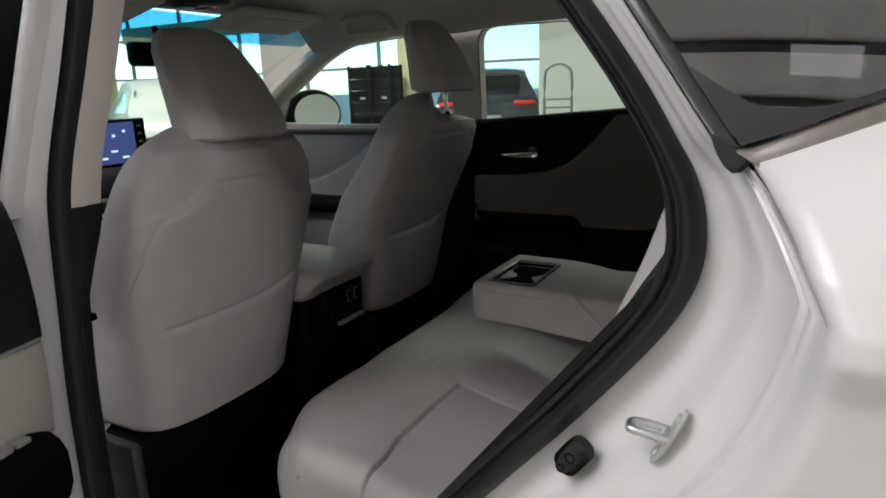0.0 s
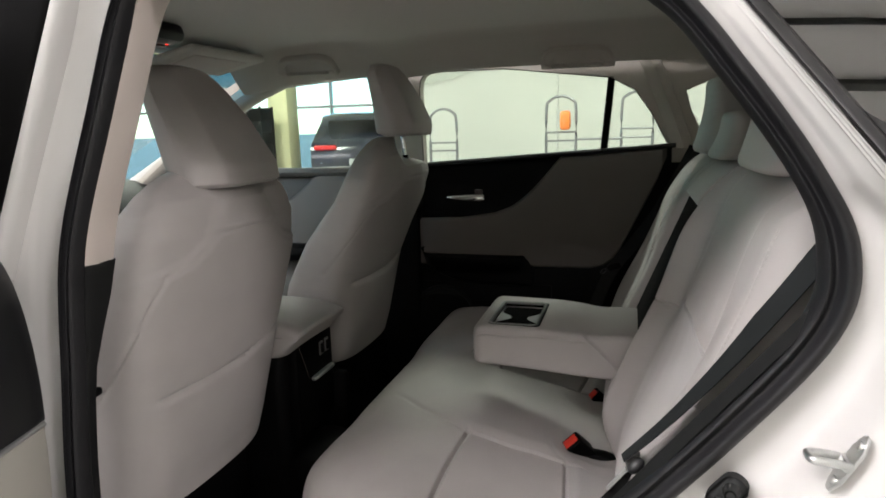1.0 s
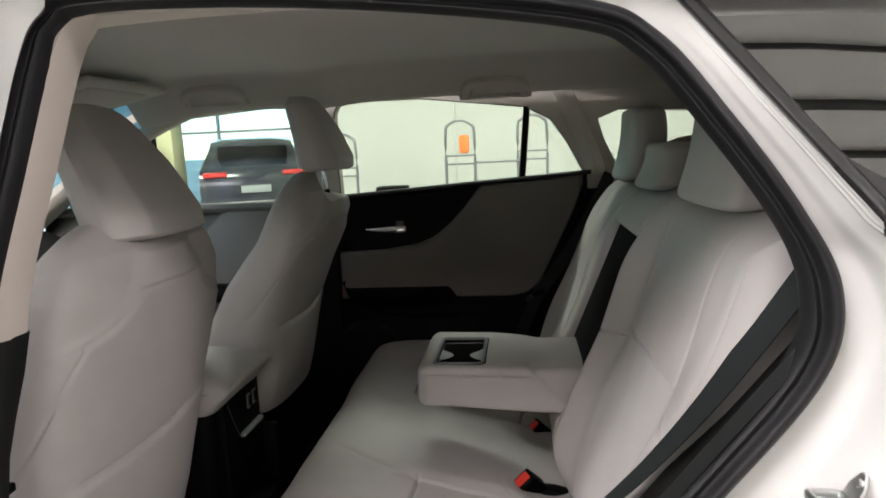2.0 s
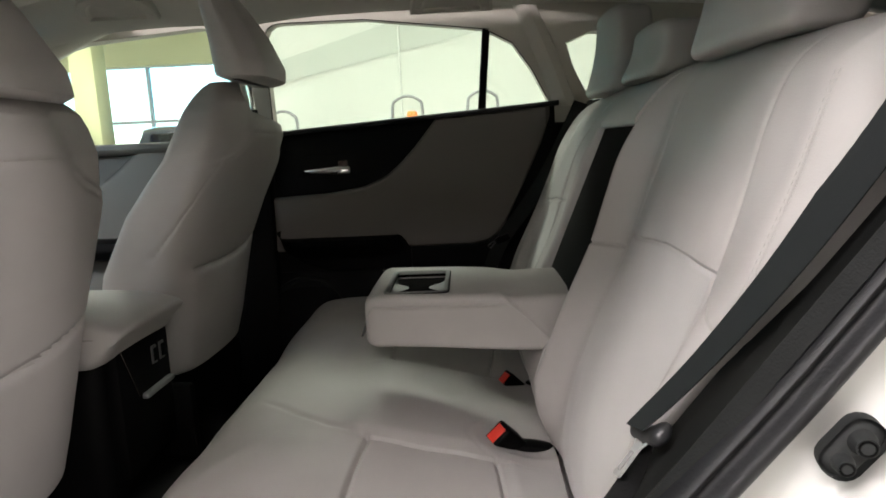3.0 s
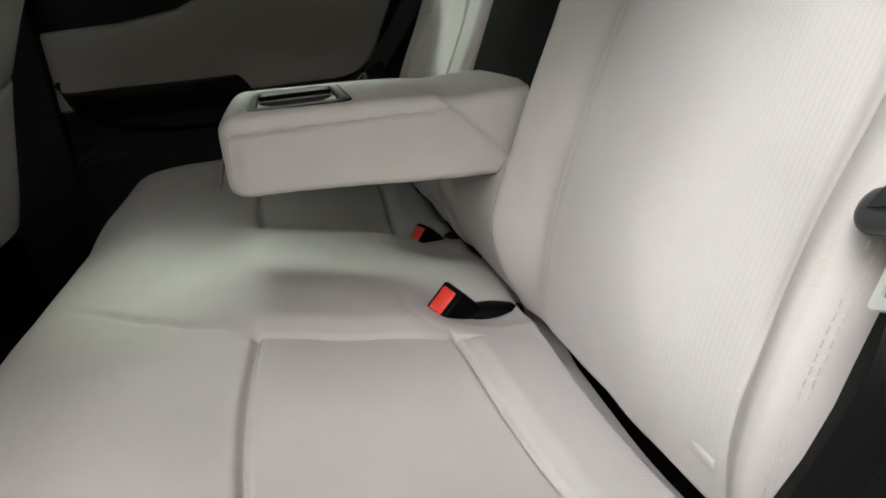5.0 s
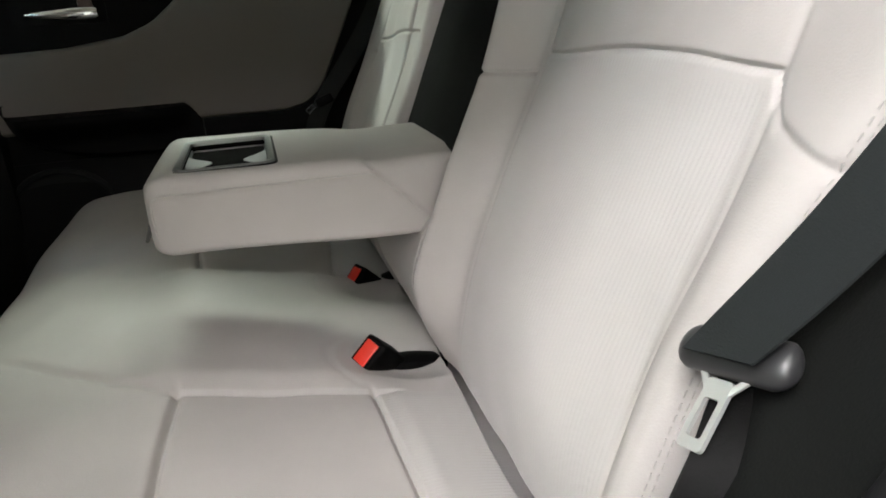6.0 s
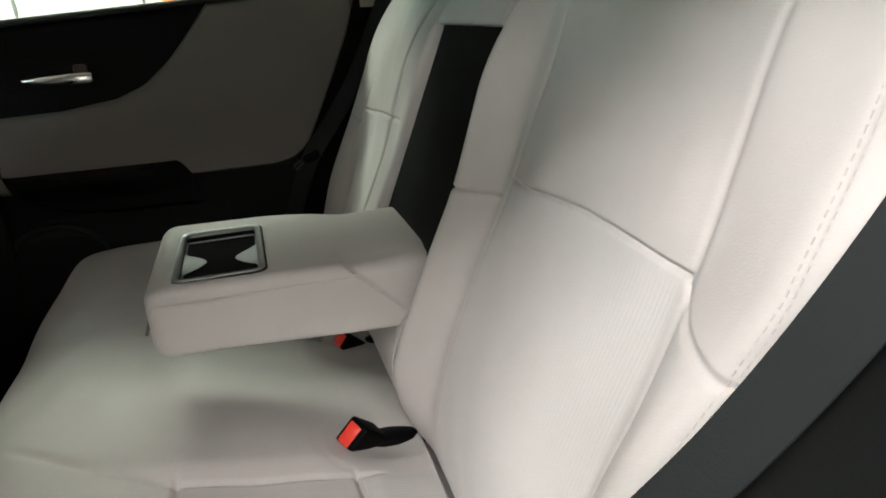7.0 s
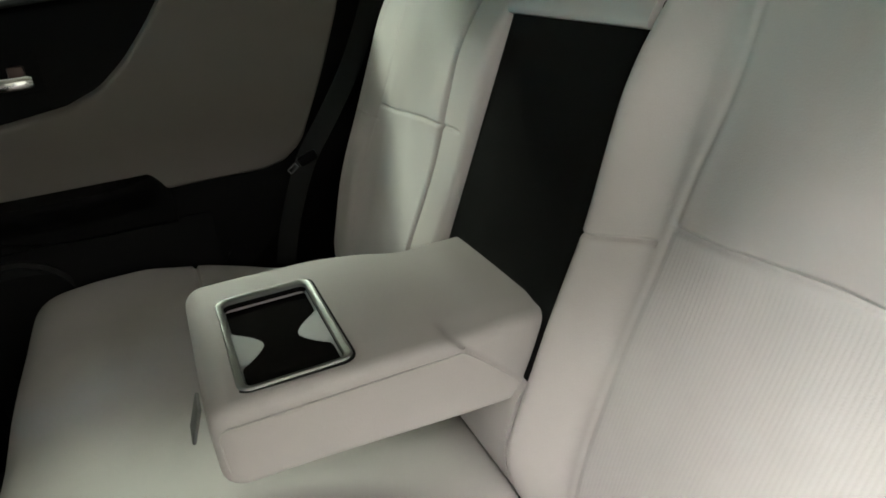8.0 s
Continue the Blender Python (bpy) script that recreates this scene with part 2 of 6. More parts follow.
def box(bm, lo, hi, bevel=0.0, m=None, segs=2):
    """Adds a box with rounded edges to a bmesh."""
    c = [(a + b) / 2 for a, b in zip(lo, hi)]
    s = [b - a for a, b in zip(lo, hi)]
    r = bmesh.ops.create_cube(bm, size=1.0, matrix=(m or Matrix()) @ Matrix.Translation(c) @ Matrix.Diagonal((*s, 1)))
    if bevel:
        edges = list({e for v in r["verts"] for e in v.link_edges})
        bmesh.ops.bevel(bm, geom=edges, offset=bevel, segments=segs, affect="EDGES", profile=0.5)
    return bm


def boxes(*specs):
    bm = bmesh.new()
    for lo, hi, bv in specs:
        box(bm, lo, hi, bv)
    return bm


def smooth_line(points, n, closed=False):
    """Catmull-Rom curve through points, n steps a span."""
    P = [np.array(p, float) for p in points]
    out = []
    m = len(P)
    for i in range(m if closed else m - 1):
        p0, p1, p2, p3 = (P[(i - 1) % m], P[i], P[(i + 1) % m], P[(i + 2) % m]) if closed else (P[max(i - 1, 0)], P[i], P[i + 1], P[min(i + 2, m - 1)])
        for t in np.arange(n) / n:
            out.append(0.5 * (2 * p1 + (p2 - p0) * t + (2 * p0 - 5 * p1 + 4 * p2 - p3) * t * t + (3 * p1 - p0 - 3 * p2 + p3) * t ** 3))
    if not closed:
        out.append(P[-1])
    return np.array(out)


def tube(name, points, radius, material, parent=None, label="", sides=10, flat=1.0, closed=False, up=(0, 0, 1)):
    """A round or flattened bar along a line."""
    P = [Vector(p) for p in points]
    rings = []
    for i, p in enumerate(P):
        a, b = (P[i - 1], P[(i + 1) % len(P)]) if closed else (P[max(i - 1, 0)], P[min(i + 1, len(P) - 1)])
        d = (b - a).normalized()
        side = d.cross(Vector(up))
        side = side.normalized() if side.length > 1e-4 else Vector((1, 0, 0))
        top = side.cross(d).normalized()
        rings.append([tuple(p + side * radius * math.cos(2 * math.pi * k / sides) + top * radius * flat * math.sin(2 * math.pi * k / sides)) for k in range(sides)])
    if closed:
        rings.append(rings[0])
    return loft(name, rings, material, parent, label, caps=not closed)


def rnd(d, r):
    """How far a face falls back at distance d from its rounded edge of radius r."""
    d = np.clip(d, 0, r)
    return r - np.sqrt(np.maximum(r * r - (r - d) ** 2, 0))


def dip(d, w, depth):
    return depth * np.exp(-(d / w) ** 2)


def wob(x, y):
    """Soft unevenness of stretched covers."""
    return 0.0009 * (np.sin(37 * x + 19 * y) + np.sin(29 * y - 17 * x + 1.3) + 0.6 * np.sin(71 * x - 43 * y + 0.7))


def step(a, b, x):
    t = np.clip((x - a) / (b - a), 0, 1)
    return t * t * (3 - 2 * t)

# ---- the car: body, floor, roof, openings ----
car = thing("car", "pearl white crossover car with its rear side door open", "car")


def aperture():
    """Control line of the rear door opening (x, z) and its depth y, as a smooth closed loop."""
    pts = [(-0.665, 0.50), (-0.668, 0.80), (-0.645, 1.02), (-0.622, 1.18), (-0.572, 1.35), (-0.535, 1.462), (-0.500, 1.512), (-0.44, 1.532), (-0.20, 1.520),
           (0.05, 1.488), (0.13, 1.453), (0.20, 1.37), (0.262, 1.28), (0.299, 1.20), (0.287, 1.115), (0.20, 0.994), (0.075, 0.848), (-0.04, 0.70), (-0.11, 0.52), (-0.2, 0.40), (-0.58, 0.40)]
    line = smooth_line(pts, 8, closed=True)
    x, z = line[:, 0], line[:, 1]
    y = -0.70 + 0.03 * step(1.15, 1.5, z) + 0.022 * step(-0.3, 0.25, x)
    t = np.roll(line, -1, 0) - np.roll(line, 1, 0)
    t /= np.linalg.norm(t, axis=1)[:, None]
    nx, nz = -t[:, 1], t[:, 0]
    return x, y, z, nx, nz


def ring_at(d, dy):
    x, y, z, nx, nz = aperture()
    d, dy = d + 0 * x, dy + 0 * x
    return [(a + n * o, b + e, c + m * o) for a, b, c, n, m, o, e in zip(x, y, z, nx, nz, d, dy)]


def belt_lift(x):
    """How far the belt line has kicked up behind the door."""
    return 0.40 * np.clip(x - 0.34, 0, 0.30) + 0.10 * np.clip(x - 0.64, 0, 1)


def glass_at(u, v):
    """Quarter window: u along the belt from the front corner, v up the leaning front edge."""
    x0, y0, z0 = 0.318, -0.742, 1.268
    xx = x0 + 0.62 * u - 0.172 * v * (1 - u) - 0.1 * v * u
    low = z0 + belt_lift(xx)
    zz = low + v * (z0 + 0.235 - 0.05 * u - low) + 0.0 * u
    return xx, y0 + 0.40 * (zz - z0) + 0.025 * u * u, zz


def panel_edge(zz):
    """Front edge of the quarter panel: where the jamb turns over into the outer skin."""
    ex = np.interp(zz, [0.35, 0.55, 0.7, 0.85, 0.95, 1.035, 1.10, 1.168, 1.204, 1.252], [-0.02, 0.02, 0.10, 0.22, 0.315, 0.365, 0.385, 0.396, 0.375, 0.342])
    return ex


def panel_out(zz):
    return np.interp(zz, [0.35, 0.6, 0.9, 1.04, 1.12, 1.15, 1.168, 1.19, 1.22, 1.252], [-0.80, -0.812, -0.820, -0.836, -0.853, -0.868, -0.8675, -0.850, -0.812, -0.764])


def outer_line():
    """For every step of the opening's line: the outer edge of the jamb behind it, and how far it applies."""
    n = len(aperture()[0])
    p = np.arange(n) / 8
    zz = np.interp(p, [12.4, 13, 14, 15, 16, 17, 18, 19], [1.250, 1.205, 1.10, 0.935, 0.775, 0.63, 0.48, 0.37])
    v = np.interp(p, [9, 9.6, 10, 11, 12, 12.4], [1.0, 0.95, 0.80, 0.45, 0.06, 0.0])
    gx, gy, gz = glass_at(0 * v, v)
    low = step(12.2, 12.6, p)
    ex = (gx - 0.004) * (1 - low) + panel_edge(zz) * low
    ey = (gy + 0.006) * (1 - low) + (panel_out(zz) + 0.02) * low
    ez = gz * (1 - low) + zz * low
    return ex, ey, ez, step(8.9, 9.6, p) * (1 - step(17.8, 19, p)), low


def door_opening():
    x, y, z, nx, nz = aperture()
    ex, ey, ez, wt, low = outer_line()
    top = step(0.3, 0.8, nz)
    front = step(-0.3, -0.7, nx)
    # four numbers a step: sideways and outward on the plain sides, and as shares of the way to the outer edge behind
    shares = [(-0.14, -0.12), (0.0, 0.0), (0.20, 0.04), (0.36, 0.10), (0.43, 0.155), (0.48, 0.24), (0.53, 0.34), (0.59, 0.42), (0.67, 0.48), (0.74, 0.54), (0.795, 0.60), (0.828, 0.645), (0.838, 0.665), (0.846, 0.735), (0.856, 0.755),
              (0.885, 0.762), (0.905, 0.775), (0.915, 0.83), (0.925, 0.85), (0.96, 0.87), (0.985, 0.91), (1.0, 1.0), (1.04, 0.95)]
    plain_d, plain_y = [-0.015, 0.0, 0.008, 0.018, 0.028, 0.038, 0.044, 0.05, 0.055, 0.059, 0.063, 0.067, 0.08], [0.02, 0.0, -0.004, -0.008, -0.016, -0.028, -0.040, -0.050, -0.058, -0.064, -0.069, -0.072, -0.075]
    steps = [(float(np.interp(k * 12 / (len(shares) - 1), range(13), plain_d)), float(np.interp(k * 12 / (len(shares) - 1), range(13), plain_y)), a, b) for k, (a, b) in enumerate(shares)]
    rings = []
    for d0, y0, a, b in smooth_line(steps, 3):
        plain = np.array(ring_at(d0, y0 * (1 - 0.75 * top) * (1 - 0.66 * front)))
        a2, b2 = a * low + (a * 0.96 + 0.02) * (1 - low), b * low + (0.4 * b + 0.6 * np.clip(a, -1, 1.04)) * (1 - low)
        back = np.stack([x + (ex - x) * a2, y + (ey - y) * b2, z + (ez - z) * a2], -1)
        rings.append([tuple(r) for r in plain * (1 - wt[:, None]) + back * wt[:, None]])
    loft("door_jamb", rings, WHITE, car, "white painted door jamb", caps=False)
    # weather strip: a bulb with a lip
    bulb = [(0.004, 0.02), (0.006, -0.008), (-0.002, -0.022), (-0.012, -0.024), (-0.018, -0.014), (-0.022, -0.012), (-0.030, -0.016), (-0.036, -0.006), (-0.036, 0.012), (-0.02, 0.03)]
    slim = 0.22 + 0.22 * np.maximum(step(0.3, 0.8, aperture()[4]), step(0.2, 0.5, aperture()[3]) * step(1.19, 1.275, aperture()[2]))
    lead = step(-0.3, -0.7, aperture()[3])
    seal = [ring_at((d * (1 - slim) if d < 0 else d) - 0.014 * lead * step(-0.02, 0.0, d), dy) for d, dy in smooth_line(bulb, 4, closed=True)]
    seal.append(seal[0])
    loft("door_seal", seal, RUBBER, car, "black rubber weather strip", caps=False)
    # inner trim band behind the seal
    band = [ring_at(-0.030, 0.0), ring_at(-0.036, 0.02), ring_at(-0.034, 0.06), ring_at(-0.02, 0.09), ring_at(0.02, 0.09)]
    return band


band = door_opening()

# pillar trims: pale upper cover and dark lower cover, lofted along the front edge of the opening
x, y, z, nx, nz = aperture()
line = sorted([(zz, xx) for xx, zz, n in zip(x, z, nx) if n < -0.55 or (n < -0.2 and zz > 1.2)])
zs, xs = np.array([p[0] for p in line]), np.array([p[1] for p in line])


def pillar_trim(name, z0, z1, material, label, inset):
    rings = []
    for zz in np.linspace(z0, z1, 16):
        xx = np.interp(zz, zs, xs) + 0.030
        yy = -0.70 + 0.03 * step(1.15, 1.5, zz)
        d = 1 - 0.72 * step(1.16, 0.98, zz)      # the cover hugs the post lower down
        rings.append([(xx, yy + 0.004, zz), (xx + 0.006 * d, yy + 0.02 * d, zz), (xx + 0.004 * d, yy + 0.05 * d + inset, zz), (xx - 0.03, yy + 0.066 * d + inset, zz), (xx - 0.13, yy + 0.06 + inset, zz), (xx - 0.15, yy + 0.01, zz)])
    return loft(name, rings, material, car, label)


pillar_trim("pillar_trim", 1.155, 1.535, BEIGE, "beige upper pillar trim", 0.0)
pillar_trim("pillar_cover", 0.42, 1.157, CHARCOAL, "black lower pillar cover", 0.004)
part("trim_clip", boxes(((-0.640, -0.684, 0.962), (-0.622, -0.668, 0.974), 0.003)), BLACK, car)
# outer skin of the front door and pillar
pad("front_door_skin", np.linspace(-1.75, -0.70, 8), np.linspace(0.35, 1.17, 14),
    lambda u, v: (u, -0.905 + 0.03 * ((v - 0.8) / 0.4) ** 2, v), lambda u, v: (u, -0.87 + 0.0 * v, v), WHITE, car, "white front door skin")
app, hem = [], []
for k in range(14):
    t = k / 13 * 1.3
    ex, ey, ez = -0.690 + 0.125 * t, -0.742 + 0.045 * t, 1.14 + 0.36 * t
    app.append([(ex - 0.012, ey + 0.02, ez), (ex - 0.012, ey - 0.014, ez), (ex - 0.018, ey - 0.018, ez), (ex - 0.16, ey - 0.02, ez), (ex - 0.16, ey + 0.03, ez)])
    hem.append([(ex + 0.001, ey + 0.022, ez), (ex + 0.003, ey + 0.002, ez), (ex + 0.001, ey - 0.008, ez), (ex - 0.004, ey - 0.0125, ez), (ex - 0.010, ey - 0.0135, ez), (ex - 0.0115, ey + 0.02, ez)])
loft("door_pillar_cover", app, BLACK, car, "gloss black cover on the closed front door")
loft("door_hem", hem, WHITE, car, "white rear edge of the closed front door")

# rear quarter panel with its shoulder crease, from the jamb to the tail
def quarter(u, v):
    # u: 0 at the jamb, 1 at the tail; v: 0 at the sill, 1 at the belt strip
    zz = np.interp(v, [0, 0.55, 0.75, 0.82, 1.0], [0.35, 0.90, 1.12, 1.168, 1.252])
    edge = panel_edge(zz)
    xx = edge + (1.75 - edge) * u
    lift = belt_lift(xx) * step(1.168, 1.252, zz)
    out = panel_out(zz) + 0.02 * rnd(xx - edge, 0.02) / 0.02 + 0.14 * step(0.7, 1.75, xx)
    return xx, out, zz + lift


pad("quarter_panel", np.r_[np.linspace(0, 0.018, 9), np.linspace(0.03, 1, 26)], np.r_[np.linspace(0, 0.72, 24), np.linspace(0.73, 1, 40)], quarter,
    lambda u, v: (quarter(u, v)[0] + 0.006, quarter(u, v)[1] + 0.02, quarter(u, v)[2]), WHITE, car, "white rear quarter panel")


def shifted(fn, dx, dy, dz):
    return lambda u, v: tuple(a + b for a, b in zip(fn(u, v), (dx, dy, dz)))


# quarter window: dark glass, gloss black surround, chrome strip under it
q = pad("quarter_window", np.linspace(0, 1, 10), np.linspace(0, 1, 8), glass_at, shifted(glass_at, 0, 0.004, 0), PRIVACY, car, "dark privacy glass quarter window")
pad("window_surround", np.linspace(-0.006, 0.022, 8), np.linspace(-0.02, 1.02, 20), lambda u, v: (glass_at(u, v)[0], glass_at(u, v)[1] - 0.004 + 0.004 * rnd(np.minimum(u + 0.006, 0.022 - u) * 0.6, 0.006) / 0.006, glass_at(u, v)[2]), shifted(glass_at, 0, 0.016, 0), SURROUND, car, "gloss black window surround")
pad("window_foot", np.linspace(0.0225, 1.0, 20), np.linspace(-0.01, 0.022, 6), shifted(glass_at, 0, -0.0025, 0), shifted(glass_at, 0, 0.012, 0), SURROUND, car)
fillet = lambda u, v: glass_at(0.02 + 0.14 * u, 0.02 + 0.24 * v * np.clip(1 - u, 0, 1) ** 2.2)
pad("window_corner", np.linspace(0, 1, 14), np.linspace(0, 1, 8), shifted(fillet, 0, -0.003, 0), shifted(fillet, 0, 0.010, 0), SURROUND, car, "rounded black corner of the window print")
for a, b in (((0, 1), (1, 1)), ((1, 1), (1, 0))):
    pts = [glass_at(a[0] + (b[0] - a[0]) * k / 12, a[1] + (b[1] - a[1]) * k / 12) for k in range(13)]
    tube("window_frame", pts, 0.011, RUBBER, car, "black window frame", flat=0.6)
belt = [glass_at(0.012 + 0.988 * (k / 30) ** 1.4, 0) for k in range(31)]
loft("chrome_strip", [[(p[0] - (b + 0.003) * 1.7 * math.exp(-k / 3), p[1] + a, p[2] + b) for a, b in ((0.004, -0.004), (-0.006, -0.003), (-0.010, -0.0045), (-0.012, -0.007), (-0.0175, -0.0145), (-0.018, -0.0165), (-0.016, -0.018), (0.004, -0.018))] for k, p in enumerate(belt)], SATIN, car, "satin chrome belt strip")
tube("belt_rubber", [(p[0], p[1] - 0.018, p[2] - 0.0205) for p in belt[9:]], 0.0020, RUBBER, car, "black rubber under the strip")
gus = bmesh.new()
gus.faces.new([gus.verts.new((gx, -0.757 + 0.3 * (gz - 1.25), gz)) for gx, gz in ((0.311, 1.275), (0.318, 1.272), (0.330, 1.267), (0.341, 1.2585), (0.3405, 1.252), (0.336, 1.247), (0.330, 1.246), (0.324, 1.2505), (0.318, 1.259))])
r = bmesh.ops.extrude_face_region(gus, geom=gus.faces[:])
bmesh.ops.translate(gus, verts=[v for v in r["geom"] if isinstance(v, bmesh.types.BMVert)], vec=(0, 0.03, 0))
bmesh.ops.bevel(gus, geom=[e for e in gus.edges if all(v.co.y < -0.745 for v in e.verts)], offset=0.003, segments=2, affect="EDGES")
part("corner_gusset", gus, RUBBER, car, "black rubber corner piece")

# roof skin, headliner, rails
def roof(u, v):
    return u, v, 1.662 - 0.10 * ((v - 0.02) / 0.70) ** 4 - 0.03 * ((u + 0.1) / 1.2) ** 2


pad("roof", np.linspace(-1.22, 1.35, 20), np.linspace(-0.66, 0.70, 20), roof, shifted(roof, 0, 0, -0.012), WHITE, car, "white roof skin")


def liner(u, v):
    e = np.abs(v - 0.02)
    drop = 0.10 * step(0.50, 0.655, e) ** 1.5 + 0.03 * ((u + 0.1) / 1.2) ** 2 + 0.025 * step(-0.95, -1.21, u)
    # soft domes over the front and rear seats
    return u, v, 1.606 - drop - 0.012 * np.exp(-((u + 0.62) / 0.12) ** 2)


pad("headliner", np.linspace(-1.21, 1.25, 46), spread(36, -0.635, 0.675), liner, shifted(liner, 0, 0, 0.014), LINER, car, "pale woven headliner")
rail = [(xx, -0.636, zz - 0.012) for xx, zz in ((-0.50, 1.53), (-0.44, 1.542), (-0.2, 1.53), (0.0, 1.508), (0.05, 1.5))]
tube("roof_rail_trim", smooth_line(rail, 5), 0.016, LINER, car, "pale roof edge trim")

# inner trims that close the near side behind the door
def rail_cover(u, v):
    g = glass_at(u, 1 + 0 * v)
    return g[0] + (0.16 * u + 0.10) * u * v, g[1] + 0.018 + (-0.632 - g[1] - 0.018) * v, g[2] + (1.556 - 0.03 * ((g[0] + 0.1) / 1.2) ** 2 - g[2]) * v


def tail_cover(u, v):
    g = glass_at(1 + 0 * u, v)
    return g[0] + (1.38 - g[0]) * u, g[1] + 0.018 + 0.05 * u, g[2] - 0.03 + (1.57 - 0.06 * u - 1.42) * v * u


pad("rail_cover", np.linspace(-0.05, 1, 14), np.linspace(0, 1, 8), rail_cover, shifted(rail_cover, 0, -0.008, 0.004), LINER, car, "pale trim along the roof edge")
pad("rear_pillar_trim", np.linspace(0, 1, 12), np.linspace(0, 1, 8), tail_cover, shifted(tail_cover, 0, -0.008, 0), LINER, car, "pale rear pillar trim")

# floor with tunnel, sills
def floor_at(u, v):
    hump = 0.10 * np.exp(-((v - 0.02) / 0.13) ** 4)
    return u, v, 0.33 + hump + 0.12 * step(-0.32, -0.12, u)


pad("floor_carpet", np.linspace(-1.9, 0.2, 40), np.linspace(-0.66, 0.70, 30), floor_at, shifted(floor_at, 0, 0, -0.03), CARPET, car, "black floor carpet")
part("door_sill", boxes(((-0.7, -0.70, 0.33), (0.0, -0.60, 0.42), 0.015)), BLACK, car, "black sill plate")
part("rear_floor", boxes(((0.2, -0.66, 0.40), (1.4, 0.70, 0.66), 0.01)), CARPET, car, "black cargo floor")
for side, yy in ((-1, -0.615), (1, 0.66)):
    part("cargo_side", boxes(((0.34, min(yy, yy + side * 0.05), 0.6), (1.4, max(yy, yy + side * 0.05), 1.25), 0.02)), CHARCOAL, car)
part("tailgate_inner", boxes(((1.36, -0.62, 0.6), (1.40, 0.66, 1.12), 0.02)), CHARCOAL, car)
pad("rear_window", np.linspace(-0.58, 0.62, 6), np.linspace(1.14, 1.50, 4), lambda u, v: (1.40 - 0.6 * (v - 1.12), u, v), lambda u, v: (1.404 - 0.6 * (v - 1.12), u, v), TAILGLASS, car, "dark rear window")

# lower jamb lining beside the rear seat: black trim from the seal down to the seat

def lining(u, v):
    # u down along the seal line, v inwards to the flank of the backrest
    xx = 0.345 - 0.442 * u + 0.055 * v + 0.03 * step(0.9, 1.5, v) * step(0.7, 0.9, u)
    zz = 1.24 - 0.56 * u + 0.02 * v
    return xx, -0.680 + 0.022 * v + 0.040 * v * v + 0.003 * np.sin(3 * u), zz


pad("side_lining", np.linspace(0.17, 1.2, 24), np.r_[np.linspace(0, 0.2, 8), np.linspace(0.25, 1.5, 10)], lining, shifted(lining, 0.012, -0.012, 0), SIDEGREY, car, "charcoal side lining beside the seat")

# striker and rubber stop on the jamb
st = bmesh.new()
up_axis = Vector((0.45, -0.05, 0.89)).normalized()
face = Vector((-0.86, -0.06, 0.44))
face = (face - up_axis * face.dot(up_axis)).normalized()
m = Matrix.Translation((0.2935, -0.739, 1.0105)) @ Matrix((up_axis.cross(-face), -face, up_axis)).transposed().to_4x4() @ Matrix.Scale(0.87, 4)
outline = [m @ Vector((a, b, c)) for b in (-0.002, 0.002) for a, c in ((-0.013, -0.020), (-0.013, 0.022), (-0.004, 0.036), (0.006, 0.036), (0.013, 0.018), (0.013, -0.022), (0.005, -0.037), (-0.004, -0.037))]
sv = [st.verts.new(p) for p in outline]
st.faces.new(sv[:8]), st.faces.new(sv[8:])
for k in range(8):
    st.faces.new((sv[k], sv[(k + 1) % 8], sv[8 + (k + 1) % 8], sv[8 + k]))
bmesh.ops.recalc_face_normals(st, faces=st.faces[:])
bmesh.ops.bevel(st, geom=st.edges[:], offset=0.0008, segments=2, affect="EDGES")
box(st, (-0.0125, -0.008, -0.007), (0.0125, 0.0, 0.005), 0.003, m)
for dz in (-0.024, 0.024):
    bmesh.ops.create_cone(st, cap_ends=True, segments=16, radius1=0.0055, radius2=0.005, depth=0.003, matrix=m @ pose(0, -0.0035, dz, 90))
# added filler: the plate, placed to fit the camera's view, stands off the jamb
filler = [[tuple(m @ Vector((a * k, 0.0015, c * k)) + Vector((0.1, 0.86, -0.42)) * d) for a, c in [(0.014 * math.copysign(abs(math.cos(q)) ** 0.6, math.cos(q)), 0.037 * math.sin(q)) for q in np.linspace(0, 2 * math.pi, 28, endpoint=False)]] for k, d in ((0.80, 0.0), (0.90, 0.0015), (0.90, 0.02), (0.90, 0.05))]
loft("striker_filler", filler, WHITE, car, "white filler added under the striker")
striker = part("striker", st, STEEL, car, "zinc steel door striker")
loop = [m @ Vector(p) for p in ((0.0095, 0, 0.001), (0.0098, -0.014, -0.003), (0.0095, -0.029, -0.009), (0.007, -0.036, -0.012), (-0.007, -0.036, -0.011), (-0.0095, -0.029, -0.008), (-0.0098, -0.014, -0.002), (-0.0095, 0, 0.002))]
tube("striker_loop", smooth_line(loop, 4), 0.0040, STEEL, striker)
sp = bmesh.new()
m = Matrix.Translation((0.1985, -0.704, 0.9475)) @ Euler((0, radians(36), radians(-14))).to_matrix().to_4x4()
box(sp, (-0.0140, -0.008, -0.0235), (0.0140, 0.006, 0.0235), 0.0125, m, 4)
stop = part("door_stop", sp, ROLLGREY, car, "black rubber door stop")
